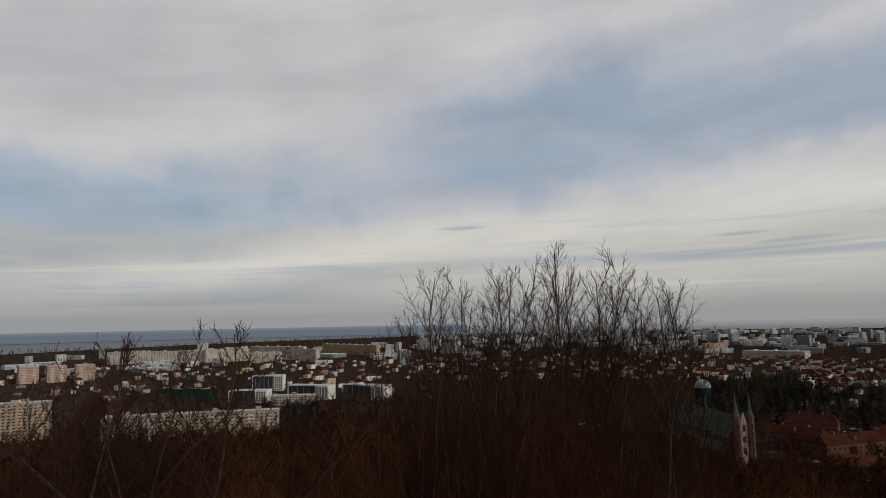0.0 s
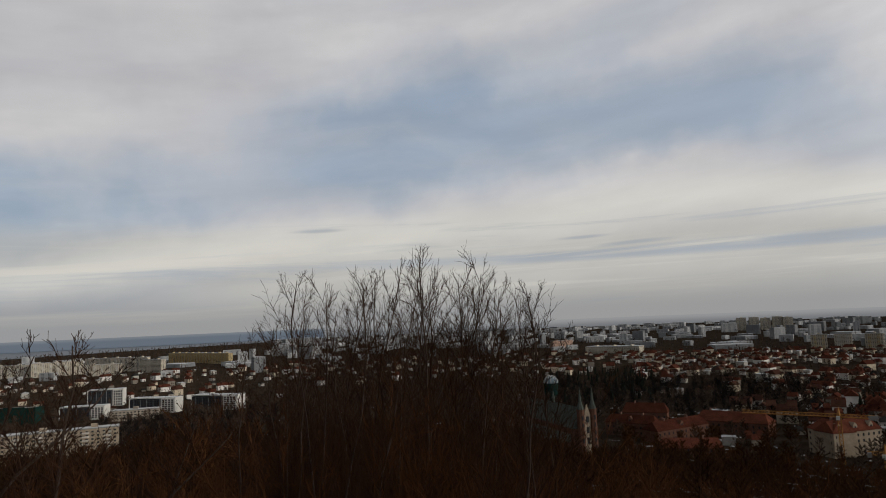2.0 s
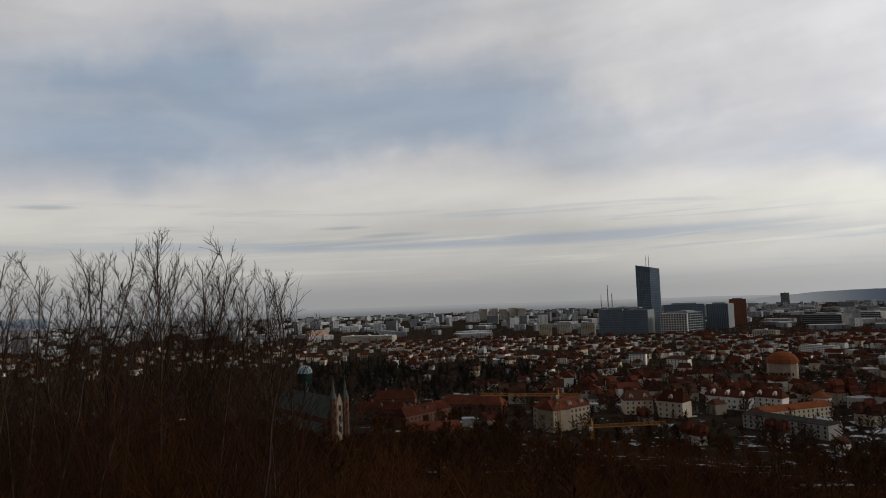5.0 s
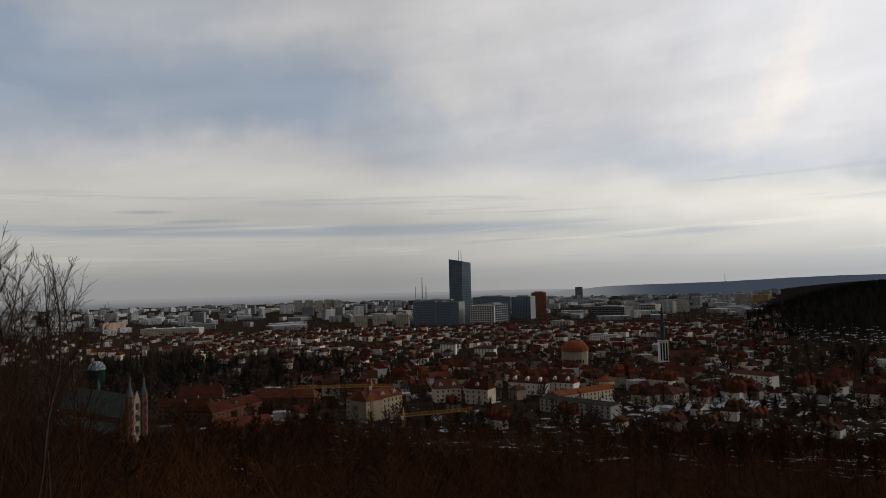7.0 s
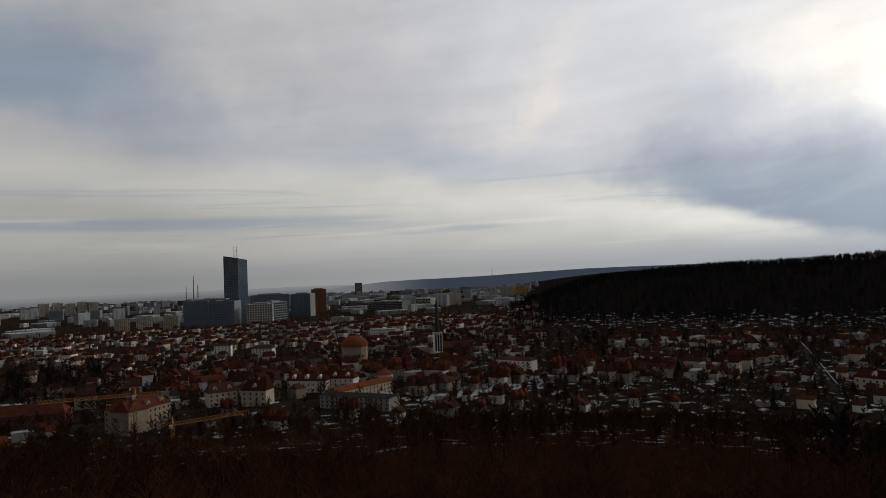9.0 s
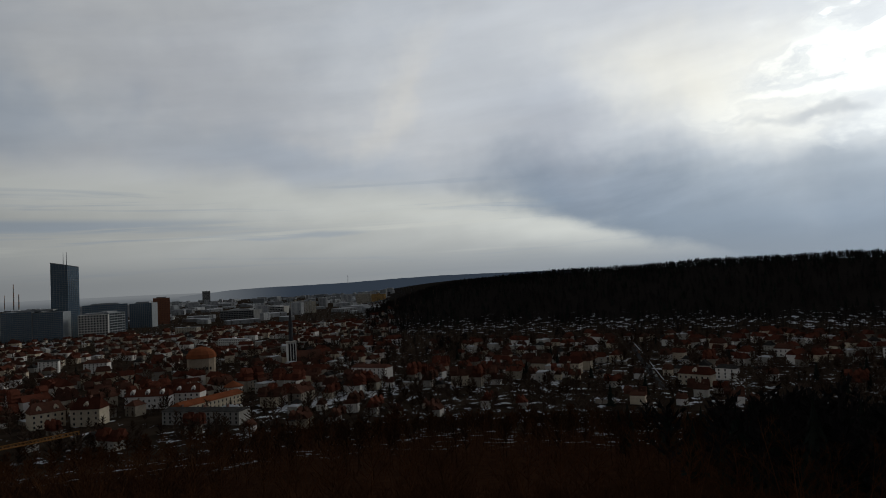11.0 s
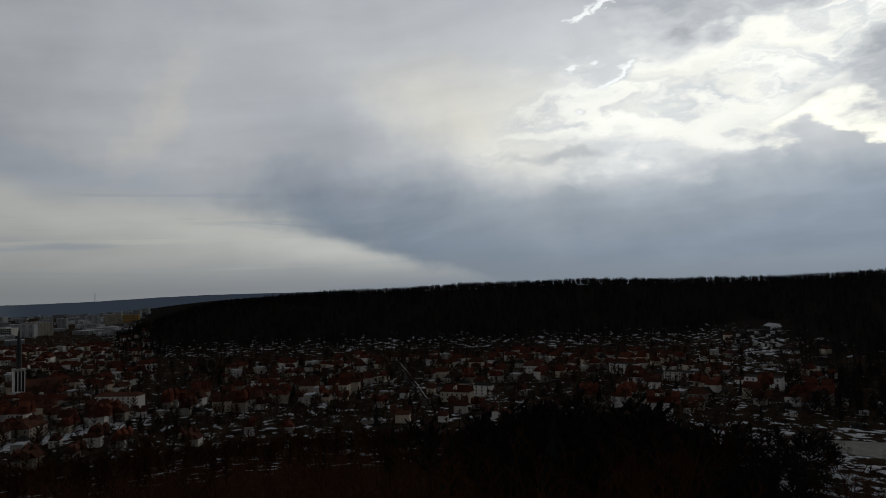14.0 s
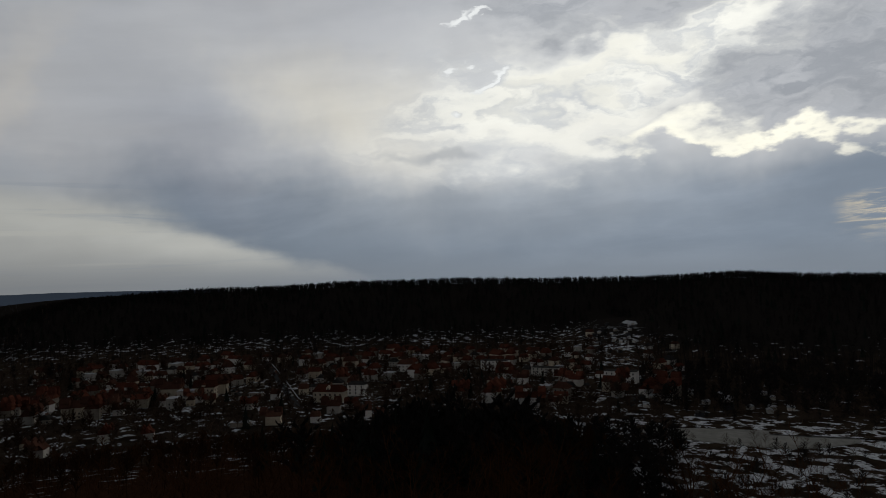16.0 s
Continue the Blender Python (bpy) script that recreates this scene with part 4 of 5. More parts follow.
def domed_house():
    b = thing("domed_house", facing(58.5, 775, 0), "large round-roofed house with orange tiles", "house")
    claim(58.5, 775, 30)
    s = Shape()
    s.cone(0, 0, ((14.5, -3), (14.5, 20)), 12)
    part("wall", s, STUCCO, b)
    s = Shape()
    s.cone(0, 0, ((15.6, 20), (15.6, 20.5), (14.8, 24), (12.0, 27.5), (7.5, 30.2), (2.0, 31.6)), 12)
    part("roof", s, FRESH_TILE, b, "bell-shaped orange tiled roof")
    for i in range(6):
        s = Shape()
        x = -9 + i * 3.6
        s.box(x - 0.7, x + 0.7, -14.4, -13.0, 8, 11)
        part("window", s, PANE, b)


domed_house()


def church():
    b = thing("modern_church", facing(65.48, 800, 0, 10), "modern church with a slender ribbed tower and dark spire", "church")
    claim(65.48, 800, 26)
    for x in (-4.4, -1.5, 1.5, 4.4):
        s = Shape()
        s.box(x - 0.5, x + 0.5, -5, 5, -3, 27)
        part("pier", s, PLASTER[2], b)
    s = Shape()
    s.box(-4.6, 4.6, -4.5, 4.5, -3, 26)
    part("shaft", s, BLACK, b)
    s = Shape()
    s.box(-5.3, 5.3, -5.4, 5.4, 27, 29)
    part("cornice", s, PLASTER[1], b)
    s = Shape()
    s.cone(0, 0, ((2.6, 29), (2.4, 48), (1.4, 60), (0.1, 71)), 8)
    part("spire", s, BLACK, b)
    s = Shape()
    s.box(6, 34, -6, 16, -3, 10)
    part("nave", s, BRICK, b)
    s = Shape()
    s.gable(6, 34, -6, 16, 10, 7, 0.5)
    part("nave_roof", s, TILE[1], b)


church()


def tower_crane(az, r, height, az_l, az_r, z_l, z_r, r_l=None):
    """A tower crane: lattice mast, jib to one side, counter jib with ballast, cab."""
    p = spot(az, r)
    b = thing("tower_crane", pose(p.x, p.y, 0, 0, 0, -az), "yellow lattice tower crane on a building site", "crane", "yellow cranes")
    xl = math.tan(radians(az_l - az)) * r
    xr = math.tan(radians(az_r - az)) * r

    def lattice(a, c, w, name, n):
        s = Shape()
        a, c = Vector(a), Vector(c)
        d = (c - a).normalized()
        up = Vector((0, 0, 1)) if abs(d.z) < 0.9 else Vector((0, 1, 0))
        e = d.cross(up).normalized() * w / 2
        u = e.cross(d).normalized() * w / 2
        chords = [e - u, -e - u, u] if abs(d.z) < 0.9 else [e + u, e - u, -e - u, u - e]
        for k in chords:
            s.beam(a + k, c + k, 0.32)
        for i in range(n):
            q0, q1 = a + (c - a) * (i / n), a + (c - a) * ((i + 1) / n)
            for j, k in enumerate(chords):
                k2 = chords[(j + 1) % len(chords)]
                s.beam(q0 + (k if i % 2 else k2), q1 + (k2 if i % 2 else k), 0.2)
        part(name, s, CRANE, b)

    lattice((0, 0, -3), (0, 0, height), 1.8, "mast", 14)
    lattice((0, 0, height), (xl, 0, height + z_l), 1.7, "jib", 26)
    lattice((0, 0, height), (xr, 0, height + z_r), 1.7, "counter_jib", 8)
    s = Shape()
    q = xr if abs(xr) < abs(xl) else xl
    s.box(min(q * 0.75, q), max(q * 0.75, q), -1, 1, height - 2.2, height + 0.4)
    part("ballast", s, CONCRETE_GREY, b)
    s = Shape()
    s.box(-1.6, 0.4, -2.6, -0.9, height - 2.4, height - 0.2)
    part("cab", s, WHITE, b)
    s = Shape()
    s.cone(0, 0, ((1.0, height), (0.2, height + 5)), 4)
    part("apex", s, CRANE, b)


tower_crane(41.5, 470, 28.5, 35.1, 43.9, 1.0, -0.6)
tower_crane(44.1, 430, 15.0, 49.9, 43.0, 2.5, 0.0)


def power_chimney(az, height, wide):
    b = thing("industrial_chimney", facing(az, 4300, 20), "tall slim banded power station chimney in the mist", "chimney", "power station chimneys")
    for i in range(6):
        s = Shape()
        z = height / 6
        s.cone(0, 0, ((wide * (1 - i * 0.08), i * z), (wide * (0.93 - i * 0.08), i * z + z)), 12)
        part("band", s, SALMON if i % 2 else CONCRETE_GREY, b)


power_chimney(45.9, 136, 3.6)
power_chimney(46.22, 82, 3.6)
power_chimney(45.35, 78, 2.6)


def radio_mast(az, r, z0, h):
    b = thing("radio_mast", facing(az, r, z0), "thin steel radio mast on a wooded hill", "mast")
    s = Shape()
    s.cone(0, 0, ((2.2, -5), (1.2, h * 0.7), (0.5, h)), 5)
    part("shaft", s, STEEL, b)
    s = Shape()
    s.cone(0, 0, ((2.8, h * 0.72), (2.8, h * 0.76)), 8)
    part("antenna_ring", s, STEEL, b)


radio_mast(70.3, 4860, 78, 62)

claim(123.4, 1180, 45)


# ---- trees ----
def grow(seed, height, prim, sec, ter, reach=0.42, rise=0.75, first=0.2, thick=0.011, kinks=1.0, bend=1.0):
    """The limbs of a bare tree as (start, end, radius, radius, order); rise: how steeply the limbs climb."""
    rng = random.Random(seed)
    limbs = []

    def run(p, d, length, r, pieces, order, up):
        pts, dirs = [p.copy()], []
        d = d.normalized()
        for i in range(pieces):
            d = (d + Vector((rng.gauss(0, 0.13 * kinks), rng.gauss(0, 0.13 * kinks), rng.gauss(0, 0.08) + up * bend))).normalized()
            q = pts[-1] + d * (length / pieces)
            r0, r1 = r * (1 - 0.82 * i / pieces), r * (1 - 0.82 * (i + 1) / pieces)
            limbs.append((pts[-1], q, r0, r1, order))
            pts.append(q)
            dirs.append(d)
        return pts, dirs

    def sample(pts, dirs, t):
        i = min(int(t * len(dirs)), len(dirs) - 1)
        return pts[i].lerp(pts[i + 1], t * len(dirs) - i), dirs[i]

    base = height * thick
    trunk, tdirs = run(Vector((0, 0, 0)), Vector((rng.gauss(0, 0.05), rng.gauss(0, 0.05), 1)), height, base, 9, 0, 0.04)
    for k in range(prim):
        t = first + (0.98 - first) * (k + rng.random()) / prim
        p, d = sample(trunk, tdirs, t)
        a = k * 2.4 + rng.random()
        out = Vector((math.cos(a), math.sin(a), rise * (0.7 + 0.7 * t)))
        length = height * reach * (1.05 - 0.85 * t) * rng.uniform(0.7, 1.15)
        pts, dirs = run(p, out, length, base * 0.42 * (1.1 - 0.8 * t), 4, 1, 0.09)
        for j in range(sec):
            u = 0.18 + 0.8 * (j + rng.random()) / sec
            q, e = sample(pts, dirs, u)
            side = (e + Vector((rng.gauss(0, 0.55), rng.gauss(0, 0.55), rng.gauss(0.1, 0.3)))).normalized()
            l2 = length * 0.5 * (1.1 - 0.6 * u) * rng.uniform(0.7, 1.2)
            pts2, dirs2 = run(q, side, l2, base * 0.16 * (1.1 - 0.5 * u), 2, 2, 0.08)
            for i in range(ter):
                w = 0.2 + 0.8 * (i + rng.random()) / ter
                q2, e2 = sample(pts2, dirs2, min(w, 0.99))
                tip = (e2 + Vector((rng.gauss(0, 0.5), rng.gauss(0, 0.5), rng.gauss(0.08, 0.35)))).normalized()
                run(q2, tip, l2 * 0.55 * rng.uniform(0.6, 1.2), base * 0.075, 1, 3, 0.06)
    return limbs


def tubes(limbs, sides=3, least=0.0):
    """Tapered tubes for a list of limbs; returns points and triangles."""
    p0 = np.array([l[0] for l in limbs], float)
    p1 = np.array([l[1] for l in limbs], float)
    r0 = np.maximum(np.array([l[2] for l in limbs]), least)[:, None]
    r1 = np.maximum(np.array([l[3] for l in limbs]), least * 0.8)[:, None]
    d = p1 - p0
    d /= np.linalg.norm(d, axis=1, keepdims=True) + 1e-9
    ref = np.where(np.abs(d[:, 2:3]) < 0.9, [[0, 0, 1.0]], [[1.0, 0, 0]])
    s = np.cross(d, ref)
    s /= np.linalg.norm(s, axis=1, keepdims=True) + 1e-9
    t = np.cross(d, s)
    rings = []
    for p, r in ((p0, r0), (p1, r1)):
        for k in range(sides):
            a = 2 * math.pi * k / sides
            rings.append(p + r * (math.cos(a) * s + math.sin(a) * t))
    v = np.stack(rings, 1)
    f = []
    for k in range(sides):
        j = (k + 1) % sides
        f += [(k, j, sides + j), (k, sides + j, sides + k)]
    f = np.array(f)[None] + (np.arange(len(limbs)) * 2 * sides)[:, None, None]
    return v.reshape(-1, 3), f.reshape(-1, 3)


def weld(*meshes):
    vs, fs, k = [], [], 0
    for v, f in meshes:
        vs.append(v)
        fs.append(f + k)
        k += len(v)
    return np.concatenate(vs), np.concatenate(fs)


def spread(template, places, scales, turns):
    """Many copies of one form in one mesh."""
    v, f = template
    n = len(places)
    c, s = np.cos(turns)[:, None], np.sin(turns)[:, None]
    k = np.asarray(scales)[:, None]
    x = (v[None, :, 0] * c - v[None, :, 1] * s) * k + places[:, None, 0]
    y = (v[None, :, 0] * s + v[None, :, 1] * c) * k + places[:, None, 1]
    z = v[None, :, 2] * k + places[:, None, 2]
    out = np.stack([x, y, z], -1).reshape(-1, 3)
    return out, (f[None] + (np.arange(n) * len(v))[:, None, None]).reshape(-1, 3)


def bare_tree(seed, height, prim, sec, ter, label, category="tree", group="", bark=None, twig=None, least=0.0, **how):
    limbs = grow(seed, height, prim, sec, ter, **how)
    tree = thing("bare_tree", Matrix(), label, category, group)
    low = [l for l in limbs if l[4] == 0]
    high = [l for l in limbs if l[4] > 0]
    part("trunk", np_mesh("trunk", *tubes(low, 6, least), [bark or BARK], smooth=True), None, tree)
    part("crown", np_mesh("crown", *tubes(high, 3, least), [twig or TWIG]), None, tree)
    return tree


def base_pose(az, r, turn, scale, sink=0.1):
    p = spot(az, r)
    return pose(p.x, p.y, ground_z(p) - sink, 0, 0, turn) @ Matrix.Scale(scale, 4)


def place_tree(tree, az, r, turn, scale):
    t = copy_thing(tree, Matrix())
    t.matrix_basis = base_pose(az, r, turn, scale)
    return t


def drop(ob):
    for o in (*ob.children_recursive, ob):
        bpy.data.objects.remove(o)


rng = random.Random(7)
NEAR = [bare_tree(10 + i, 8.6, 25, 8, 3, "slender bare birch with fine dark twigs", group="birches by the viewpoint", bark=BIRCH, twig=TWIG_BIRCH, reach=0.36, rise=1.55, first=0.2, thick=0.0052, least=0.0031, kinks=0.7, bend=0.5) for i in range(5)]


def tip_at(az, r, el):
    """How tall a tree at a place must be to end at an elevation above the eye's level, as a share of the form's height."""
    return EYE + r * math.tan(radians(el)) - ground_z(spot(az, r))


def full_height(tree):
    return max(v.co.z for o in tree.children for v in o.data.vertices)


# the birch clump that stands closest: many thin stems, highest in the middle
rise_az = (-5, -4, -2.3, -1.0, 0.6, 2.1, 3.0, 4.0, 6.0, 7.1, 8.2, 9.4, 11.2, 12.8, 14.0, 15.2, 18, 19.2, 20.5)
rise_el = (-1.5, -0.3, 1.1, 1.3, 5.0, 5.1, 4.0, 5.8, 5.4, 4.0, 5.2, 4.6, 7.4, 5.4, 3.8, 4.6, 2.9, 1.4, -1.5)
for i in range(36):
    a = -3.0 + 21.4 * (i + rng.random() * 0.6) / 36
    r = rng.uniform(11.5, 16.5)
    e = float(np.interp(a, rise_az, rise_el)) - (0 if i % 3 != 1 else rng.uniform(1.2, 4.8))
    place_tree(NEAR[i % 5], a, r, i * 77, max(0.45, tip_at(a, r, e) / full_height(NEAR[i % 5])))
FORKED = [bare_tree(30 + i, 8.6, 17, 7, 3, "bare forked young tree with dark crooked limbs", group="forked trees by the viewpoint", bark=BIRCH, twig=TWIG_BIRCH, reach=0.42, rise=1.05, first=0.3, thick=0.009, least=0.0055, kinks=1.5, bend=0.9) for i in range(3)]
for i, (a, r, e) in enumerate(((-33.6, 19, -0.6), (-31.7, 18, 0.1), (-30.2, 21, -1.4), (-28.7, 17, 0.2), (-27.4, 21, -1.0), (-26.2, 18, 0.5), (-24.6, 17, 0.3), (-23.2, 18, -0.2), (-21.4, 20, -2.8), (-18.8, 18, -4.6), (-16.3, 19, -5.2), (-13.0, 19, -6.2), (-34.8, 17, -1.2))):
    place_tree(FORKED[i % 3], a, r, 40 + i * 59, tip_at(a, r, e + 0.5) / full_height(FORKED[i % 3]))
for t in FORKED:
    drop(t)
for t in NEAR:
    drop(t)


def spray(seed, height, first, second, third, width, reach=0.4, rise=0.9, low=0.25, stems=1, trunk=0.011, taper=0.75):
    """A light bare tree or shrub for the middle distance and beyond: trunk, and two or three orders of slim tapering shoots."""
    rg = np.random.default_rng(seed)
    limbs, v, f = [], [], []
    tops = []
    for k in range(stems):
        lean = rg.normal(0, 0.05 if stems == 1 else 0.28, 2)
        mid = np.array([lean[0] * height * 0.5, lean[1] * height * 0.5, height * 0.5])
        top = np.array([lean[0] * height * 1.1, lean[1] * height * 1.1, height * rg.uniform(0.85, 1.0)])
        tops.append((mid, top))
        limbs += [(np.zeros(3), mid, height * trunk, height * trunk * 0.6, 0), (mid, top, height * trunk * 0.6, width * 0.5, 0)]

    def shoot(p, q, w):
        d = q - p
        s = np.cross(d, rg.normal(size=3))
        s *= w / (np.linalg.norm(s) + 1e-9)
        k = len(v)
        v.extend((p - s, p + s, q))
        f.append((k, k + 1, k + 2))

    for i in range(first):
        t = low + (0.97 - low) * (i + rg.random()) / first
        mid, top = tops[i % stems]
        p = mid * (t / 0.5) if t < 0.5 else mid + (top - mid) * (t - 0.5) / 0.5
        a = i * 2.4 + rg.random()
        L = height * reach * (1.1 - taper * t) * rg.uniform(0.7, 1.15)
        d = np.array([math.cos(a), math.sin(a), rise * (0.7 + 0.7 * t)])
        d /= np.linalg.norm(d)
        shoot(p, p + d * L, width * 1.5)
        for j in range(second):
            u = rg.uniform(0.2, 0.95)
            q = p + d * L * u
            e = d + rg.normal(0, 0.45, 3) + (0, 0, 0.25)
            e /= np.linalg.norm(e)
            m = L * 0.6 * (1.1 - 0.6 * u) * rg.uniform(0.7, 1.2)
            shoot(q, q + e * m, width)
            for _ in range(third):
                w = q + e * m * rg.uniform(0.2, 0.9)
                g = e + rg.normal(0, 0.5, 3) + (0, 0, 0.2)
                shoot(w, w + g / np.linalg.norm(g) * m * 0.55, width * 0.7)
    return weld(tubes(limbs, 3), (np.array(v), np.array(f)))


# trees that clothe the slope below
SLOPE = [spray(40 + i, 9.5, 22, 7, 3, 0.018, 0.44, 0.95, 0.22, 1 + i % 3, 0.0075) for i in range(5)]
meshes = [np_mesh("bare_tree", *t, [TWIG]) for t in SLOPE]
spots = []
while len(spots) < 290:
    a = rng.uniform(-40, 146)
    r = 22 + 260 * rng.random() ** 1.5
    x, y = r * math.sin(radians(a)), r * math.cos(radians(a))
    if a > 123 and r > 190 or any((x - u) ** 2 + (y - v) ** 2 < (2.2 + r * 0.015) ** 2 for u, v in spots):
        continue
    spots.append((x, y))
    t = tagged(new("bare_tree", meshes[len(spots) % 5]), "bare tree with red-brown twigs on the slope", "tree", "slope trees")
    # none of them stands above the line of sight to the town
    slope = float(np.interp(a, (-36, -14, -8, -5, 18, 22, 38, 46), (0.148, 0.146, 0.13, 0.10, 0.10, 0.185, 0.19, 0.228)))
    tall = (95 - r * slope - ground_z((x, y))) / 9.5
    t.matrix_basis = base_pose(a, r, rng.uniform(0, 360), max(0.35, min(tall, 1.25)) * rng.uniform(0.82, 1.05))


def conifer(seed, height, tiers=7, n=7):
    rg = random.Random(seed)
    v, f = [], []
    for j in range(tiers):
        z = height * (0.12 + 0.8 * j / tiers)
        reach = height * 0.2 * (1 - j / (tiers + 0.5))
        for i in range(n):
            a = 2 * math.pi * (i + rg.random() * 0.6) / n
            L = reach * rg.uniform(0.75, 1.2)
            k = len(v)
            w = 3.4 / n
            v += [(0, 0, z + height * 0.16), (L * math.cos(a - w), L * math.sin(a - w), z + rg.uniform(-0.3, 0.3)),
                  (L * 1.15 * math.cos(a), L * 1.15 * math.sin(a), z - 0.4), (L * math.cos(a + w), L * math.sin(a + w), z + rg.uniform(-0.3, 0.3))]
            f += [(k, k + 1, k + 2), (k, k + 2, k + 3)]
    return np.array(v, float), np.array(f)


def wood(name, templates, places, mat, label, category="woodland", lo=0.75, hi=1.25, seed=1):
    """A wood of many trees as one mass."""
    rg = np.random.default_rng(seed)
    places = np.asarray(places, float)
    if not len(places):
        return None
    pick = rg.integers(0, len(templates), len(places))
    meshes = []
    for i, t in enumerate(templates):
        q = places[pick == i]
        if len(q):
            meshes.append(spread(t, q, rg.uniform(lo, hi, len(q)), rg.uniform(0, 6.28, len(q))))
    return tagged(new(name, np_mesh(name, *weld(*meshes), [mat])), label, category, kind="stuff")


def scatter(n, az0, az1, r0, r1, seed, keep=None):
    rg = np.random.default_rng(seed)
    az = rg.uniform(az0, az1, n)
    r = np.sqrt(rg.uniform(r0 * r0, r1 * r1, n))
    x, y = r * np.sin(np.radians(az)), r * np.cos(np.radians(az))
    ok = np.ones(n, bool) if keep is None else keep(az, r)
    for u, v, q in TAKEN:
        ok &= (x - u) ** 2 + (y - v) ** 2 > (q * 0.75) ** 2
    return np.stack([x, y, terrain(x, y) - 0.2], -1)[ok]


MID = [spray(60 + i, 10, 20, 8, 0, 0.045, 0.45, 0.85, 0.2, 1, 0.01) for i in range(4)]
BRUSH = [spray(64 + i, 4.2, 20, 8, 0, 0.016, 0.5, 1.3, 0.05, 4, 0.006) for i in range(4)]
LOW = [spray(70 + i, 12, 17, 7, 0, 0.27, 0.42, 0.75, 0.18) for i in range(4)]
FAR = [spray(80 + i, 17, 11, 3, 0, 0.5, 0.28, 0.7, 0.12, taper=0.45) for i in range(4)]
FIR = [conifer(90 + i, 15) for i in range(3)]


def foot_of(az):
    return np.interp(az, FOOT_AZ, FOOT_R)


def grove(az, r):
    """More trees where the houses leave gaps."""
    x, y = r * np.sin(np.radians(az)), r * np.cos(np.radians(az))
    return np.array([noise.noise((u * 0.0085, v * 0.0085, 4)) > 0.12 for u, v in zip(x, y)])


def slope_scatter(n, r0, r1, seed, keep=None):
    return scatter(n, -45, 150, r0, r1, seed, keep)


BRUSH_NEAR = [spray(54 + i, 4.2, 20, 7, 2, 0.0045, 0.5, 1.3, 0.05, 5, 0.004) for i in range(3)]
wood("near_brushwood", BRUSH_NEAR, scatter(110, -45, 150, 11, 26, 25), TWIG, "fine red-brown brushwood beside the viewpoint", "brushwood", 0.6, 1.1, seed=20)
wood("brushwood", BRUSH, slope_scatter(800, 26, 90, 15), TWIG, "dense red-brown brushwood below the viewpoint", "brushwood", 0.7, 1.25, seed=10)
wood("birch_undergrowth", BRUSH_NEAR, scatter(110, -3, 15.5, 11, 20, 16), TWIG, "red-brown brushwood at the foot of the birches", "brushwood", 0.85, 1.3, seed=11)
wood("slope_wood", MID, slope_scatter(1000, 70, 430, 5, lambda a, r: ~((a > 122) & (r > 215))), TWIG, "dense bare wood on the slope below the viewpoint", lo=0.8, hi=1.15, seed=2)
wood("tall_slope_wood", LOW, scatter(420, -46, -5, 270, 560, 18), TWIG, "tall bare wood below the blocks of flats", lo=1.1, hi=1.6, seed=13)
def screen_wood(name, templates, tall, places, mat, label, line, category="woodland", seed=1):
    """A wood whose crowns end along one even line below the horizon, as trees of one slope do."""
    rg = np.random.default_rng(seed)
    places = np.asarray(places)
    r = np.hypot(places[:, 0], places[:, 1])
    az = np.degrees(np.arctan2(places[:, 0], places[:, 1]))
    h = EYE - r * np.tan(np.radians(np.interp(az, *line))) - places[:, 2]
    ok = h > 4.0
    places, h = places[ok], np.clip(h[ok], 4, 26) * rg.uniform(0.72, 1.03, ok.sum())
    pick = rg.integers(0, len(templates), len(places))
    forms = [spread(t, places[pick == i], h[pick == i] / tall, rg.uniform(0, 6.28, (pick == i).sum())) for i, t in enumerate(templates)]
    return tagged(new(name, np_mesh(name, *weld(*forms), [mat])), label, category, kind="stuff")


CREST = ((-46, -36, -14, -12, -6, 18, 22, 36, 46, 60), (8.2, 8.2, 8.0, 7.2, 7.0, 8.5, 10.4, 10.5, 12.9, 13.4))
screen_wood("upper_slope_wood", MID, 10, scatter(800, -44, 60, 70, 300, 61), TWIG_DARK, "dense red-brown bare wood below the viewpoint", CREST, seed=31)
screen_wood("flats_screen", LOW, 12, scatter(330, -44, 22, 300, 590, 62), TWIG_DARK, "tall bare wood in front of the blocks of flats", CREST, seed=32)
screen_wood("flats_twigs", MID, 10, scatter(70, -38, -13, 70, 220, 69), TWIG_DARK, "single bare trees standing above the slope's wood", ((-40, -10), (6.2, 6.6)), "trees", seed=37)
STAND = [spray(100 + i, 12, 16, 7, 0, 0.075, 0.34, 1.1, 0.3, 1, 0.01) for i in range(4)]
screen_wood("standing_trees", STAND, 12, scatter(820, 56, 120, 150, 430, 70), TWIG_DARK, "thin bare trees rising over the snowy lower slope", ((56, 64, 90, 118), (12.6, 11.4, 11.2, 11.6)), "trees", seed=38)
screen_wood("side_twigs", MID, 10, scatter(60, -40, -28, 60, 180, 74), TWIG_DARK, "single bare trees before the tall flats", ((-42, -26), (5.4, 6.2)), "trees", seed=41)
wood("dark_park", LOW, np.concatenate([scatter(260, -15, -2, 480, 760, 63), scatter(430, 20, 41, 600, 930, 64), scatter(60, 66, 80, 720, 1000, 65)]), TWIG_RIDGE, "dark bare park trees between the houses", "trees", 0.8, 1.35, seed=33)
wood("villa_trees", LOW, np.concatenate([scatter(560, 77, 121, 500, 970, 71), scatter(130, 44, 77, 430, 620, 75)]), TWIG_DARK, "brown bare trees among the villas", "trees", 0.55, 1.05, seed=39)
wood("street_trees", LOW, scatter(450, 40, 122, 430, 960, 66), TWIG_GREY, "bare trees along the streets of the town", "trees", 0.5, 0.95, seed=34)
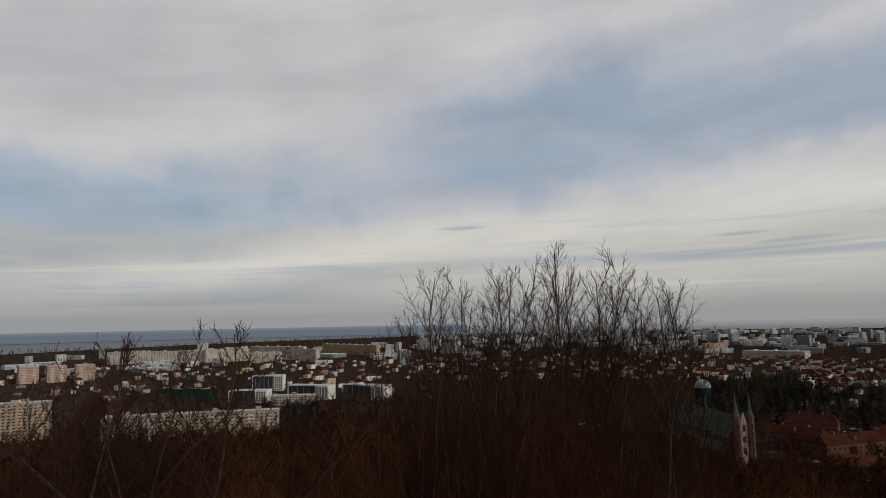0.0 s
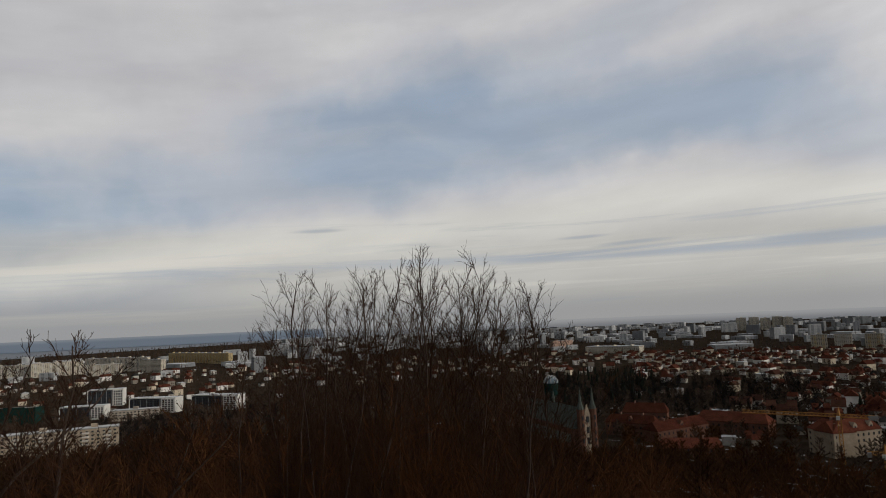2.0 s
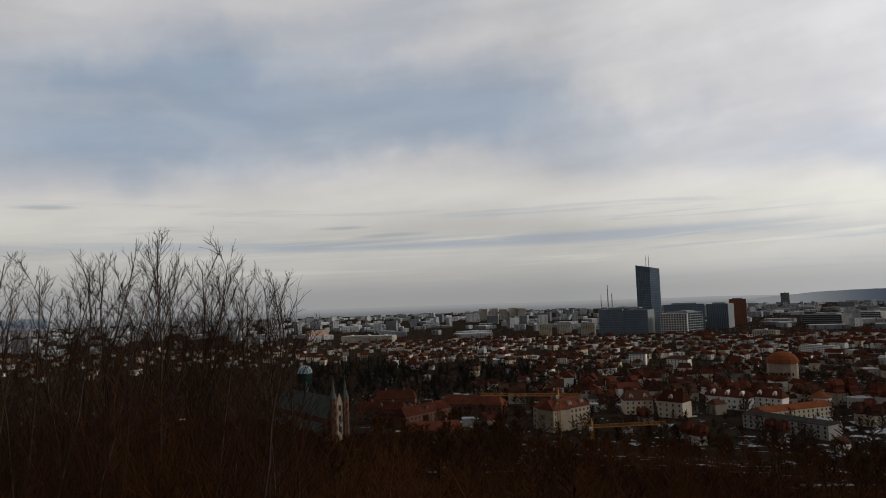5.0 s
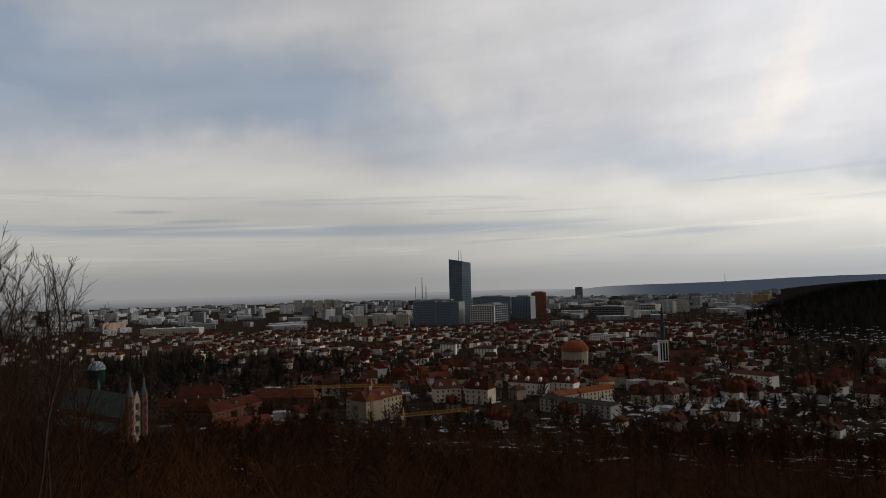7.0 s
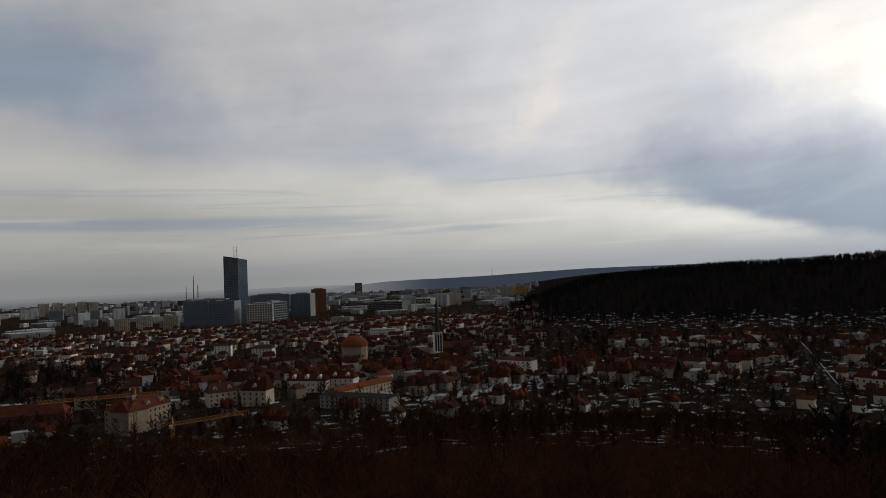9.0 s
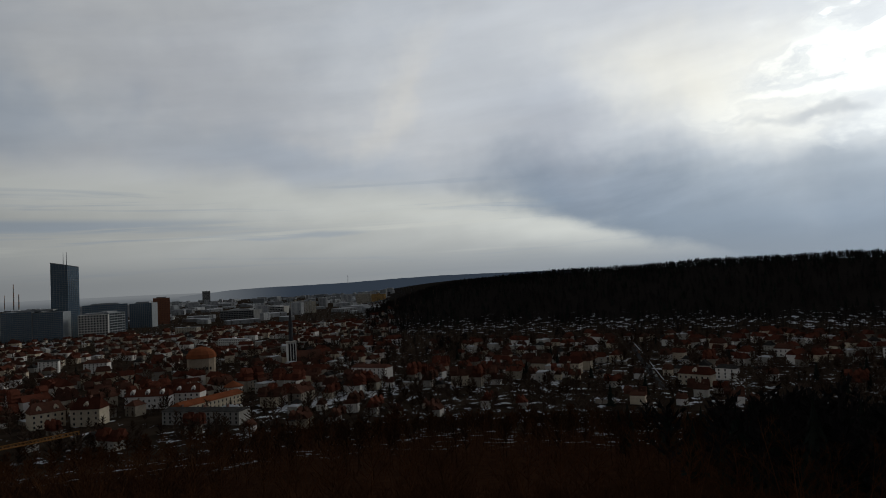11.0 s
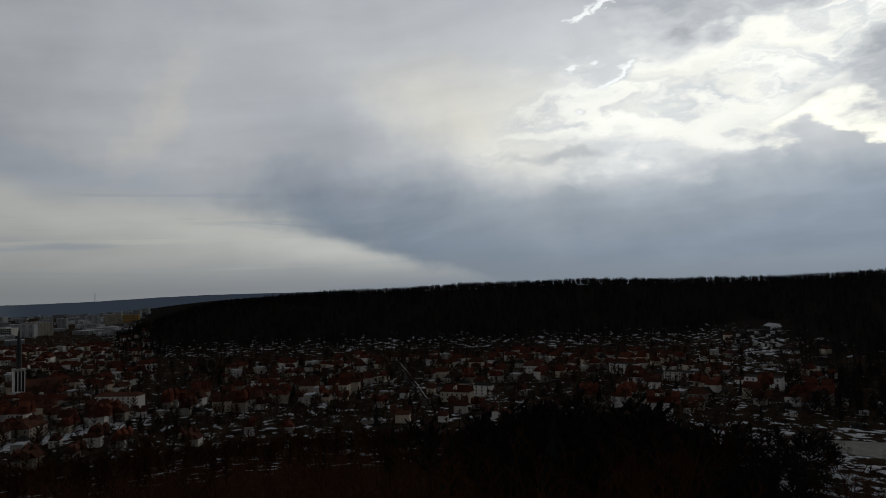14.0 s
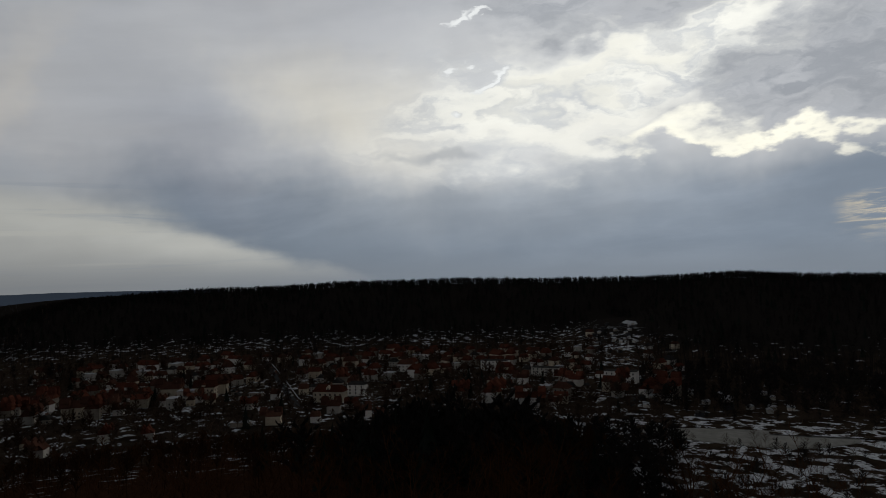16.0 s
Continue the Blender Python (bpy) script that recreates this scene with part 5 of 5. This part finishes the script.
wood("suburb_trees", FAR, np.concatenate([scatter(2000, -42, 28, 900, 2300, 67), scatter(1200, 28, 78, 900, 2200, 68)]), TWIG_GREY, "bare trees among the suburb's roofs", "trees", 0.45, 0.85, seed=35)
wood("flats_trees", LOW, np.concatenate([scatter(170, -38, -5, 480, 600, 38), scatter(520, -38, -3, 640, 900, 48)]), TWIG_GREY, "bare trees before the cream flats", "trees", 0.9, 1.3, seed=24)
wood("lower_slope_wood", LOW, scatter(380, 24, 122, 300, 440, 19), TWIG, "bare wood at the foot of the slope", lo=0.7, hi=1.0, seed=14)
wood("cloister_trees", LOW, np.concatenate([scatter(130, 4, 38, 340, 455, 28), scatter(70, 26, 40, 440, 560, 29)]), TWIG, "tall bare trees before the cathedral and monastery", "trees", 0.9, 1.35, seed=15)
wood("garden_trees", LOW, np.concatenate([scatter(1100, 24, 126, 400, 960, 6), scatter(1700, 24, 126, 420, 1000, 46, grove), scatter(300, -40, 24, 560, 1000, 36)]), TWIG_GREY, "bare garden trees between the houses", "trees", 0.85, 1.4, seed=3)
wood("town_trees", FAR, scatter(2600, -40, 76, 940, 1650, 37), TWIG_GREY, "bare trees between the more distant houses", "trees", 0.4, 0.75, seed=23)
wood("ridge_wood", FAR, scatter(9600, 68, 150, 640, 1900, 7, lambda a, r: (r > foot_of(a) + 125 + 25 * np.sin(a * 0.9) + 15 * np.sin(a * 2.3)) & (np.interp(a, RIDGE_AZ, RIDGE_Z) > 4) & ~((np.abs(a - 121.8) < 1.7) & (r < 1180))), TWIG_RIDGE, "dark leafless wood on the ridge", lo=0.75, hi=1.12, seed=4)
TRUNKS = [spray(95 + i, 17, 8, 2, 0, 0.15, 0.2, 1.2, 0.45, 1, 0.016) for i in range(4)]
edge_rg = np.random.default_rng(51)
edge_az = edge_rg.uniform(70, 148, 2600)
edge_az = edge_az[np.abs(edge_az - 122) > 2.0]
edge_r = foot_of(edge_az) + edge_rg.uniform(5, 170, len(edge_az))
edge_x, edge_y = edge_r * np.sin(np.radians(edge_az)), edge_r * np.cos(np.radians(edge_az))
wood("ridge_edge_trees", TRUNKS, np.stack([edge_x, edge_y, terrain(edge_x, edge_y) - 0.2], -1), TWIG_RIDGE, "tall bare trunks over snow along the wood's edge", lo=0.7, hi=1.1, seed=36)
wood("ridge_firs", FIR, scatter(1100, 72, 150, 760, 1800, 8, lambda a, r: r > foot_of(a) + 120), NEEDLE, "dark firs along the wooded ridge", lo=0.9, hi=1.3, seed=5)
wood("valley_wood", LOW, np.concatenate([scatter(420, 124, 150, 520, 760, 39), scatter(160, 115, 127, 230, 430, 49), scatter(40, 77, 122, 900, 1000, 50)]), TWIG_RIDGE, "dark bare wood in the valley below the ridge", lo=0.9, hi=1.4, seed=25)
wood("meadow_shrubs", LOW, np.concatenate([scatter(110, 122, 148, 270, 415, 72), scatter(220, 123, 149, 485, 700, 73)]), TWIG_RIDGE, "dark bare shrubs and trees round the frozen pond", "trees", 0.3, 0.85, seed=40)
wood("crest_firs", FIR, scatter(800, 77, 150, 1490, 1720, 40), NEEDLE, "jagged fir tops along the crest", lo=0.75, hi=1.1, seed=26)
wood("park_firs", FIR, np.concatenate([scatter(170, 20, 29, 720, 1080, 9), scatter(60, 30, 125, 470, 900, 10)]), NEEDLE, "dark evergreens of the park and gardens", "trees", 0.6, 1.2, seed=6)
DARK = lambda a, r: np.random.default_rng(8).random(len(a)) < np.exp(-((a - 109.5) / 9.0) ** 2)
wood("slope_firs", [conifer(96 + i, 15, 15, 11) for i in range(3)], scatter(420, 90, 130, 110, 300, 12, DARK), NEEDLE, "black-green evergreens on the slope", "trees", 0.5, 1.15, seed=16)
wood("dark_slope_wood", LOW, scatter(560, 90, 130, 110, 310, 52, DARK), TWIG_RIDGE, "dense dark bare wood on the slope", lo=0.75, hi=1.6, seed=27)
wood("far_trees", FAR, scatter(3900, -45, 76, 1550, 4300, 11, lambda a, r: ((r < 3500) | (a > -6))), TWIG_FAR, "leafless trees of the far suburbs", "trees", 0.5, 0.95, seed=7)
wood("coast_wood", FAR, scatter(2200, -50, 6, 2300, 4300, 13, lambda a, r: r < np.interp(a, (-60, -32, -17, -4, 6), (2300, 3000, 3650, 4150, 4700)) - 30), TWIG_GREY, "dark coastal woods before the sea", seed=8)
wood("park_wood", LOW, scatter(420, -6, 27, 470, 1050, 14), TWIG_GREY, "bare park trees", "trees", 0.8, 1.3, seed=9)
wood("field_trees", MID, np.concatenate([scatter(120, 121, 148, 225, 430, 17), scatter(190, 122, 148, 480, 620, 27)]), TWIG_GREY, "bare trees on the snowy meadow by the pond", "trees", 0.8, 1.2, seed=12)


# ---- town houses ----
def house(seed, w, d, eave, rise, wall, tile, hip, dormer, label):
    """A detached house: walls, tiled roof, chimneys, dormer, single windows."""
    h = thing("house", Matrix(), label, "house", "houses of the old town")
    s = Shape()
    s.box(-w / 2, w / 2, -d / 2, d / 2, -3, eave)
    if hip < 1:
        for x in (-w / 2, w / 2):
            s.poly((x, -d / 2, eave), (x, d / 2, eave), (x, 0, eave + rise * 0.93))
    part("wall", s, wall, h)
    s = Shape()
    s.gable(-w / 2, w / 2, -d / 2, d / 2, eave + 0.004, rise, 0.5, hip)
    part("roof", s, tile, h)
    for x in ((-w * 0.25,), (-w * 0.2, w * 0.28))[seed % 2]:
        s = Shape()
        s.box(x - 0.4, x + 0.4, 0.2, 1.1, eave + rise * 0.6, eave + rise + 0.9)
        part("chimney", s, CHIMNEY, h)
    if dormer == 1:
        s = Shape()
        s.box(-1.5, 1.5, -d / 2 - 0.05, -d * 0.1, eave - 0.3, eave + 2.2)
        part("dormer", s, wall, h)
        s = Shape()
        k = [(-1.9, -d / 2 - 0.4, eave + 2.2), (1.9, -d / 2 - 0.4, eave + 2.2), (0, -d / 2 - 0.4, eave + 4.0), (-1.9, 0, eave + 2.2), (1.9, 0, eave + 2.2), (0, 0, eave + 4.0)]
        for q in ((0, 1, 2), (0, 2, 5, 3), (1, 4, 5, 2), (3, 5, 4), (0, 3, 4, 1)):
            s.poly(*[k[i] for i in q])
        part("dormer_roof", s, tile, h)
    if dormer > 1:
        # a cross wing with its own pointed gable
        k, out = w * 0.17, d / 2 + 1.2
        s = Shape()
        s.box(-w * 0.42, -w * 0.42 + 2 * k, -out, -d / 2 + 0.3, -3, eave)
        s.poly((-w * 0.42, -out, eave), (-w * 0.42 + 2 * k, -out, eave), (-w * 0.42 + k, -out, eave + rise * 0.76))
        wing = part("cross_wing", s, wall, h)
        s = Shape()
        s.gable(-out, 0, -k, k, eave + 0.01, rise * 0.8, 0.3, 0.2)
        part("wing_roof", s.turned(-w * 0.42 + k, 0), tile, h)
        s = Shape()
        s.box(-w * 0.42 + k - 0.6, -w * 0.42 + k + 0.6, -out - 0.08, -out + 0.05, eave + 0.2, eave + 1.8)
        part("gable_window", s, PANE, wing)
    rows = [0.9 + 2.9 * j for j in range(int((eave - 0.5) / 2.9))]
    n = max(2, int(w / 3.6))
    window_grid(h, [(i + 0.5) * w / n - w / 2 for i in range(n)], rows, -d / 2, 1.1, 1.5)
    me = h.children[-1].data
    for x in (-w / 2, w / 2):
        for z in rows:
            for y in (-d / 4, d / 4):
                o = new("window", me)
                o.parent = h
                o.matrix_basis = pose(x, y, z, 0, 0, 90)
    return h


KINDS = [(12, 10, 6.6, 5.6, 0, 0, 0.3, 2), (11, 11, 6.8, 5.0, 1, 2, 3.0, 0), (15, 11, 8.8, 5.4, 0, 1, 1.5, 2), (10, 9, 6.6, 5.4, 2, 1, 0.3, 0),
         (13, 12, 9.4, 4.6, 3, 1, 4.0, 0), (12, 9, 6.6, 5.4, 1, 1, 0.3, 2), (18, 12, 9.8, 5.6, 0, 0, 0.3, 1), (11, 10, 6.8, 5.0, 2, 1, 0.3, 2),
         (14, 11, 9.0, 1.2, 1, 3, 5.0, 0), (12, 11, 9.4, 5.6, 3, 0, 0.3, 2), (17, 8, 4.0, 0.8, 3, 3, 3.0, 0), (9, 8, 6.2, 5.2, 0, 1, 0.3, 0),
         (22, 11, 9.6, 5.4, 2, 0, 0.3, 2), (8, 7, 3.4, 4.0, 3, 2, 0.3, 0), (13, 10, 7.4, 5.6, 1, 0, 0.3, 2)]
WALLS = ("cream plaster", "grey plaster", "white plaster", "brown plaster")
ROOFS = ("orange tiled roof", "brown tiled roof", "dark flat-pitched roof", "low snow-covered roof")
HOUSES = [house(i, w, d, e, r, PLASTER[a], TILE[b], hip, dor, f"{WALLS[a]} house with {ROOFS[b]}" + ("", " and dormer", " and gabled cross wing")[dor]) for i, (w, d, e, r, a, b, hip, dor) in enumerate(KINDS)]

town = []
rng = random.Random(21)


def free(x, y, gap):
    if any((x - u) ** 2 + (y - v) ** 2 < (q + 4) ** 2 for u, v, q in TAKEN):
        return False
    return not any((x - u) ** 2 + (y - v) ** 2 < gap * gap for u, v, *_ in town)


def settle(count, az0, az1, r0, r1, gap, tries=6000):
    made = 0
    for _ in range(tries):
        if made >= count:
            return
        a, r = rng.uniform(az0, az1), math.sqrt(rng.uniform(r0 * r0, r1 * r1))
        p = spot(a, r)
        # gardens and small parks break up the rows
        if noise.noise((p.x * 0.0085, p.y * 0.0085, 4)) > 0.22 and r < 1300:
            continue
        # the dark park, and the allotments' valley
        if a < 40 and a > 20 and r < 930 and rng.random() < 0.85 or 120.2 < a < 124.6 and r > 690:
            continue
        # a street runs up the valley between bearings 93 and 96
        if abs(a - np.interp(r, (600, 930), (95.4, 93.2))) < 1.0 and r < 930 or not free(p.x, p.y, gap):
            continue
        turn = 35 + 25 * math.sin(p.x * 0.004) + 30 * math.sin(p.y * 0.005 + 1) + rng.choice((0, 90, 180, 270)) + rng.gauss(0, 5)
        town.append((p.x, p.y, r, turn, rng.randrange(len(KINDS)), rng.choice((0.58, 0.66, 0.74, 0.8, 0.86, 0.98)) * rng.uniform(0.94, 1.06)))
        made += 1


settle(22, 44, 78, 450, 570, 19)
settle(190, 44, 78, 570, 780, 15)
settle(40, 33, 44, 520, 780, 15)
settle(270, 77, 119, 480, 960, 15)
settle(32, 118, 127, 560, 900, 20)
settle(1100, 27, 74, 760, 1560, 15, 12000)
settle(60, -33, 0, 960, 1600, 30)
settle(60, 0, 27, 1050, 1650, 26)
settle(3, 120, 123.4, 880, 1050, 40)
settle(110, -36, 0, 930, 1720, 18, 5000)
settle(90, 0, 27, 1080, 1700, 18, 2000)
town.sort(key=lambda h: h[2])
for x, y, r, turn, k, s in town[:212]:
    h = copy_thing(HOUSES[k], Matrix())
    h.matrix_basis = pose(x, y, ground_z((x, y)), 0, 0, turn) @ Matrix.Scale(s, 4)
for h in HOUSES:
    drop(h)


def far_houses(rest):
    """The houses further off: one mass each of walls, roofs and windows."""
    wall, roof, pane = {}, {}, Shape()
    for x, y, r, turn, k, s in rest:
        w, d, e, rise, a, b, hip, dor = KINDS[k]
        m = pose(x, y, ground_z((x, y)), 0, 0, turn) @ Matrix.Scale(s, 4)
        for store, key, fill in ((wall, a, 0), (roof, b, 1), (pane, None, 2)):
            q = Shape()
            if fill == 0:
                q.box(-w / 2, w / 2, -d / 2, d / 2, -2, e)
                if dor > 1:
                    q.box(-w * 0.42, -w * 0.02, -d / 2 - 1.6, -d / 2 + 0.3, -2, e)
                    q.poly((-w * 0.42, -d / 2 - 1.6, e), (-w * 0.02, -d / 2 - 1.6, e), (-w * 0.22, -d / 2 - 1.6, e + rise * 0.8))
                for g in (-w / 2, w / 2):
                    if hip < 1:
                        q.poly((g, -d / 2, e), (g, d / 2, e), (g, 0, e + rise * 0.93))
            elif fill == 1:
                q.gable(-w / 2, w / 2, -d / 2, d / 2, e + 0.004, rise, 0.5, hip)
                if dor > 1:
                    g = Shape()
                    g.gable(-d / 2 - 1.6, 0, -w * 0.2, w * 0.2, e + 0.01, rise * 0.86, 0.4, 0.2)
                    k = len(q.v)
                    q.v += g.turned(-w * 0.22, 0).v
                    q.f += [tuple(i + k for i in f) for f in g.f]
                q.box(w * 0.15, w * 0.15 + 0.9, 0.2, 1.1, e + rise * 0.6, e + rise + 0.9)
            else:
                for z in (0.9, 3.8):
                    for u in (-0.26, 0.26):
                        for v in (-d / 2, d / 2):
                            q.box(u * w - 0.6, u * w + 0.6, v - 0.1, v + 0.1, z, z + 1.5)
            t = store if fill == 2 else store.setdefault(key, Shape())
            n = len(t.v)
            t.v += [tuple(m @ Vector(p)) for p in q.v]
            t.f += [tuple(i + n for i in f) for f in q.f]
    for a, s in wall.items():
        tagged(new("far_house_walls", s.mesh("far_house_walls", PLASTER[a])), f"{WALLS[a]} walls of distant houses", "houses", kind="stuff")
    for b, s in roof.items():
        tagged(new("far_house_roofs", s.mesh("far_house_roofs", TILE[b])), f"{ROOFS[b]}s of distant houses", "houses", kind="stuff")
    tagged(new("far_house_windows", pane.mesh("far_house_windows", PANE)), "dark windows of distant houses", "houses", kind="stuff")


far_houses(town[212:])


def far_city():
    """Blocks of flats, halls and offices out to the mist, as masses of walls, window bands and snowy roofs."""
    rg = random.Random(5)
    wall, band, snow = Shape(), Shape(), Shape()
    for i in range(900):
        a = rg.uniform(-2, 76) if i > 70 else rg.uniform(-34, 0)
        r = math.sqrt(rg.uniform(1700 ** 2, 4700 ** 2)) if i > 70 else rg.uniform(1500, 2700)
        p = spot(a, r)
        if any((p.x - u) ** 2 + (p.y - v) ** 2 < (q + 30) ** 2 for u, v, q in TAKEN) or ground_z(p) > 25 or (a > 66 and r < 1900):
            continue
        hall = rg.random() < 0.35
        w = rg.uniform(30, 90) if hall else rg.uniform(14, 60)
        d = rg.uniform(30, 60) if hall else 13
        h = rg.uniform(7, 13) if hall else rg.choice((10, 12, 12, 15, 15, 18, 30, 33)) * rg.uniform(0.9, 1.1)
        h = max(6, min(h, 90 - r * 0.0165))
        m = pose(p.x, p.y, ground_z(p), 0, 0, -a + rg.choice((-35, 0, 20, 55)) + rg.gauss(0, 6))
        for store, boxes in ((wall, [(-w / 2, w / 2, -d / 2, d / 2, -2, h)]),
                             (snow, [(-w / 2 + 0.5, w / 2 - 0.5, -d / 2 + 0.5, d / 2 - 0.5, h, h + 0.4)]),
                             (band, [(-w / 2 + w * (j + 0.25) / k, -w / 2 + w * (j + 0.7) / k, -d / 2 - 0.3, -d / 2, 1.5 + z * 3, 2.9 + z * 3)
                                     for k in (max(2, int(w / 16)),) for j in range(k) for z in range(int((h - 1) / 3))])):
            q = Shape()
            for b in boxes:
                q.box(*b)
            n = len(store.v)
            store.v += [tuple(m @ Vector(v)) for v in q.v]
            store.f += [tuple(x + n for x in f) for f in q.f]
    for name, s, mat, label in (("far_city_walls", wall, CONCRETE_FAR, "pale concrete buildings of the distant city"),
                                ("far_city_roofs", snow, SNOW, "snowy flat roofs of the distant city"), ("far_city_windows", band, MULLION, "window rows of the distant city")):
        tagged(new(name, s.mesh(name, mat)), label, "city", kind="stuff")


far_city()


def strip(name, points, width, lift, mat, label, category):
    """A road along bearings and distances, laid on the ground."""
    pts = [spot(a, r) for a, r in points]
    line = []
    for p, q in zip(pts, pts[1:]):
        k = max(2, int((q - p).length / 6))
        line += [p.lerp(q, i / k) for i in range(k)]
    line.append(pts[-1])
    v = []
    for i, p in enumerate(line):
        d = (line[min(i + 1, len(line) - 1)] - line[max(i - 1, 0)]).normalized()
        s = Vector((-d.y, d.x, 0)) * width / 2
        for q in (p + s, p - s):
            v.append((q.x, q.y, ground_z(q) + lift))
    i = np.arange(len(line) - 1)
    f = np.stack([2 * i, 2 * i + 1, 2 * i + 3, 2 * i + 2], -1)
    return tagged(new(name, np_mesh(name, v, f, [mat])), label, category, kind="structure")


strip("road", ((95.9, 560), (95.2, 616), (93.3, 913), (92.9, 960)), 6, 0.35, ASPHALT, "straight street climbing towards the wood", "road")
strip("pavement", ((96.5, 560), (95.75, 616), (93.65, 913)), 1.0, 0.45, SNOW, "snowy pavement beside the street", "pavement")


def pond():
    ring = [spot(131.5 + 7.5 * math.cos(t) + 0.6 * math.sin(3 * t), 448 + 22 * math.sin(t) + 5 * math.sin(2 * t + 1)) for t in np.linspace(0, 2 * math.pi, 48, endpoint=False)]
    z = max(ground_z(p) for p in ring) + 0.35
    s = Shape()
    s.poly(*[(p.x, p.y, z) for p in reversed(ring)])
    for i, p in enumerate(ring):
        q = ring[(i + 1) % len(ring)]
        s.poly((p.x, p.y, z), (q.x, q.y, z), (q.x, q.y, z - 4), (p.x, p.y, z - 4))
    tagged(new("water", s.mesh("pond", ICE)), "frozen grey pond among snowy gardens", "pond", kind="structure")


pond()


strip("snow_meadow", ((123.2, 1130), (123.6, 1190)), 24, 0.9, SNOW, "small snowy clearing up the side valley", "snow field")
strip("dyke", ((133.2, 458), (137, 462), (142, 470)), 7, 1.1, GROUND, "dark earth dyke across the pond", "bank")


def allotments():
    """Garden huts with snow on their roofs, strung up the side valley."""
    kinds = []
    for i, (w, d, h, wall) in enumerate(((5, 4, 2.4, PLASTER[3]), (6, 4.5, 2.6, BLACK), (4.5, 4, 2.3, PLASTER[1]))):
        b = thing("garden_hut", Matrix(), "small garden hut under thin snow", "hut", "allotment huts")
        s = Shape()
        s.box(-w / 2, w / 2, -d / 2, d / 2, -1.5, h)
        part("wall", s, wall, b)
        s = Shape()
        s.gable(-w / 2, w / 2, -d / 2, d / 2, h + 0.004, 1.4, 0.3, 0.2)
        part("roof", s, SNOW if i != 1 else TILE[2], b)
        kinds.append(b)
    rg = random.Random(12)
    spots = []
    while len(spots) < 60:
        a, r = (rg.uniform(120.2, 123.6), rg.uniform(780, 1130)) if len(spots) < 38 else (rg.uniform(123, 138), rg.uniform(495, 610))
        p = spot(a, r)
        if not free(p.x, p.y, 9) or any((p - q).length < 9 for q in spots):
            continue
        spots.append(p)
        copy_thing(kinds[rg.randrange(3)], pose(p.x, p.y, ground_z(p), 0, 0, rg.uniform(0, 360)))
    for k in kinds:
        drop(k)


allotments()


# ---- cars along the street ----
def parked_car(paint, label):
    c = thing("car", Matrix(), label, "car", "parked cars")
    s = Shape()
    s.box(-0.88, 0.88, -2.15, 2.15, 0.32, 0.85)
    part("body", s, paint, c)
    s = Shape()
    k = [(-0.8, -1.2, 0.854), (0.8, -1.2, 0.854), (0.8, 1.5, 0.854), (-0.8, 1.5, 0.854), (-0.62, -0.6, 1.42), (0.62, -0.6, 1.42), (0.62, 0.95, 1.42), (-0.62, 0.95, 1.42)]
    for q in ((0, 1, 5, 4), (1, 2, 6, 5), (2, 3, 7, 6), (3, 0, 4, 7)):
        s.poly(*[k[i] for i in q])
    part("windows_band", s, PANE, c, "dark glass all round")
    s = Shape()
    s.box(-0.62, 0.62, -0.6, 0.95, 1.424, 1.47)
    part("car_roof", s, paint, c)
    w = Shape()
    w.cone(0, 0, ((0.31, -0.1), (0.31, 0.1)), 10)
    tyre = w.mesh("wheel", BLACK)
    for x in (-0.82, 0.82):
        for y in (-1.35, 1.35):
            o = new("wheel", tyre)
            o.parent = c
            o.matrix_basis = pose(x, y, 0.31, 0, 90, 0)
    return c


def park_cars():
    kinds = [parked_car(WHITE, "white parked car beside the street"), parked_car(STEEL, "grey parked car beside the street"),
             parked_car(BLACK, "black parked car beside the street"), parked_car(RUST_CLAD, "dark red parked car beside the street")]
    rg = random.Random(4)
    a, b = spot(95.2, 616), spot(93.3, 913)
    d = (b - a).normalized()
    side = Vector((d.y, -d.x, 0))
    turn = math.degrees(math.atan2(-d.x, d.y))
    x = 4.0
    while x < 280:
        p = a + d * x + side * (2.0 if rg.random() < 0.7 else -2.0)
        copy_thing(kinds[rg.randrange(4)], pose(p.x, p.y, ground_z(p) + 0.35, 0, 0, turn))
        x += rg.uniform(6, 22)
    for k in kinds:
        drop(k)


park_cars()
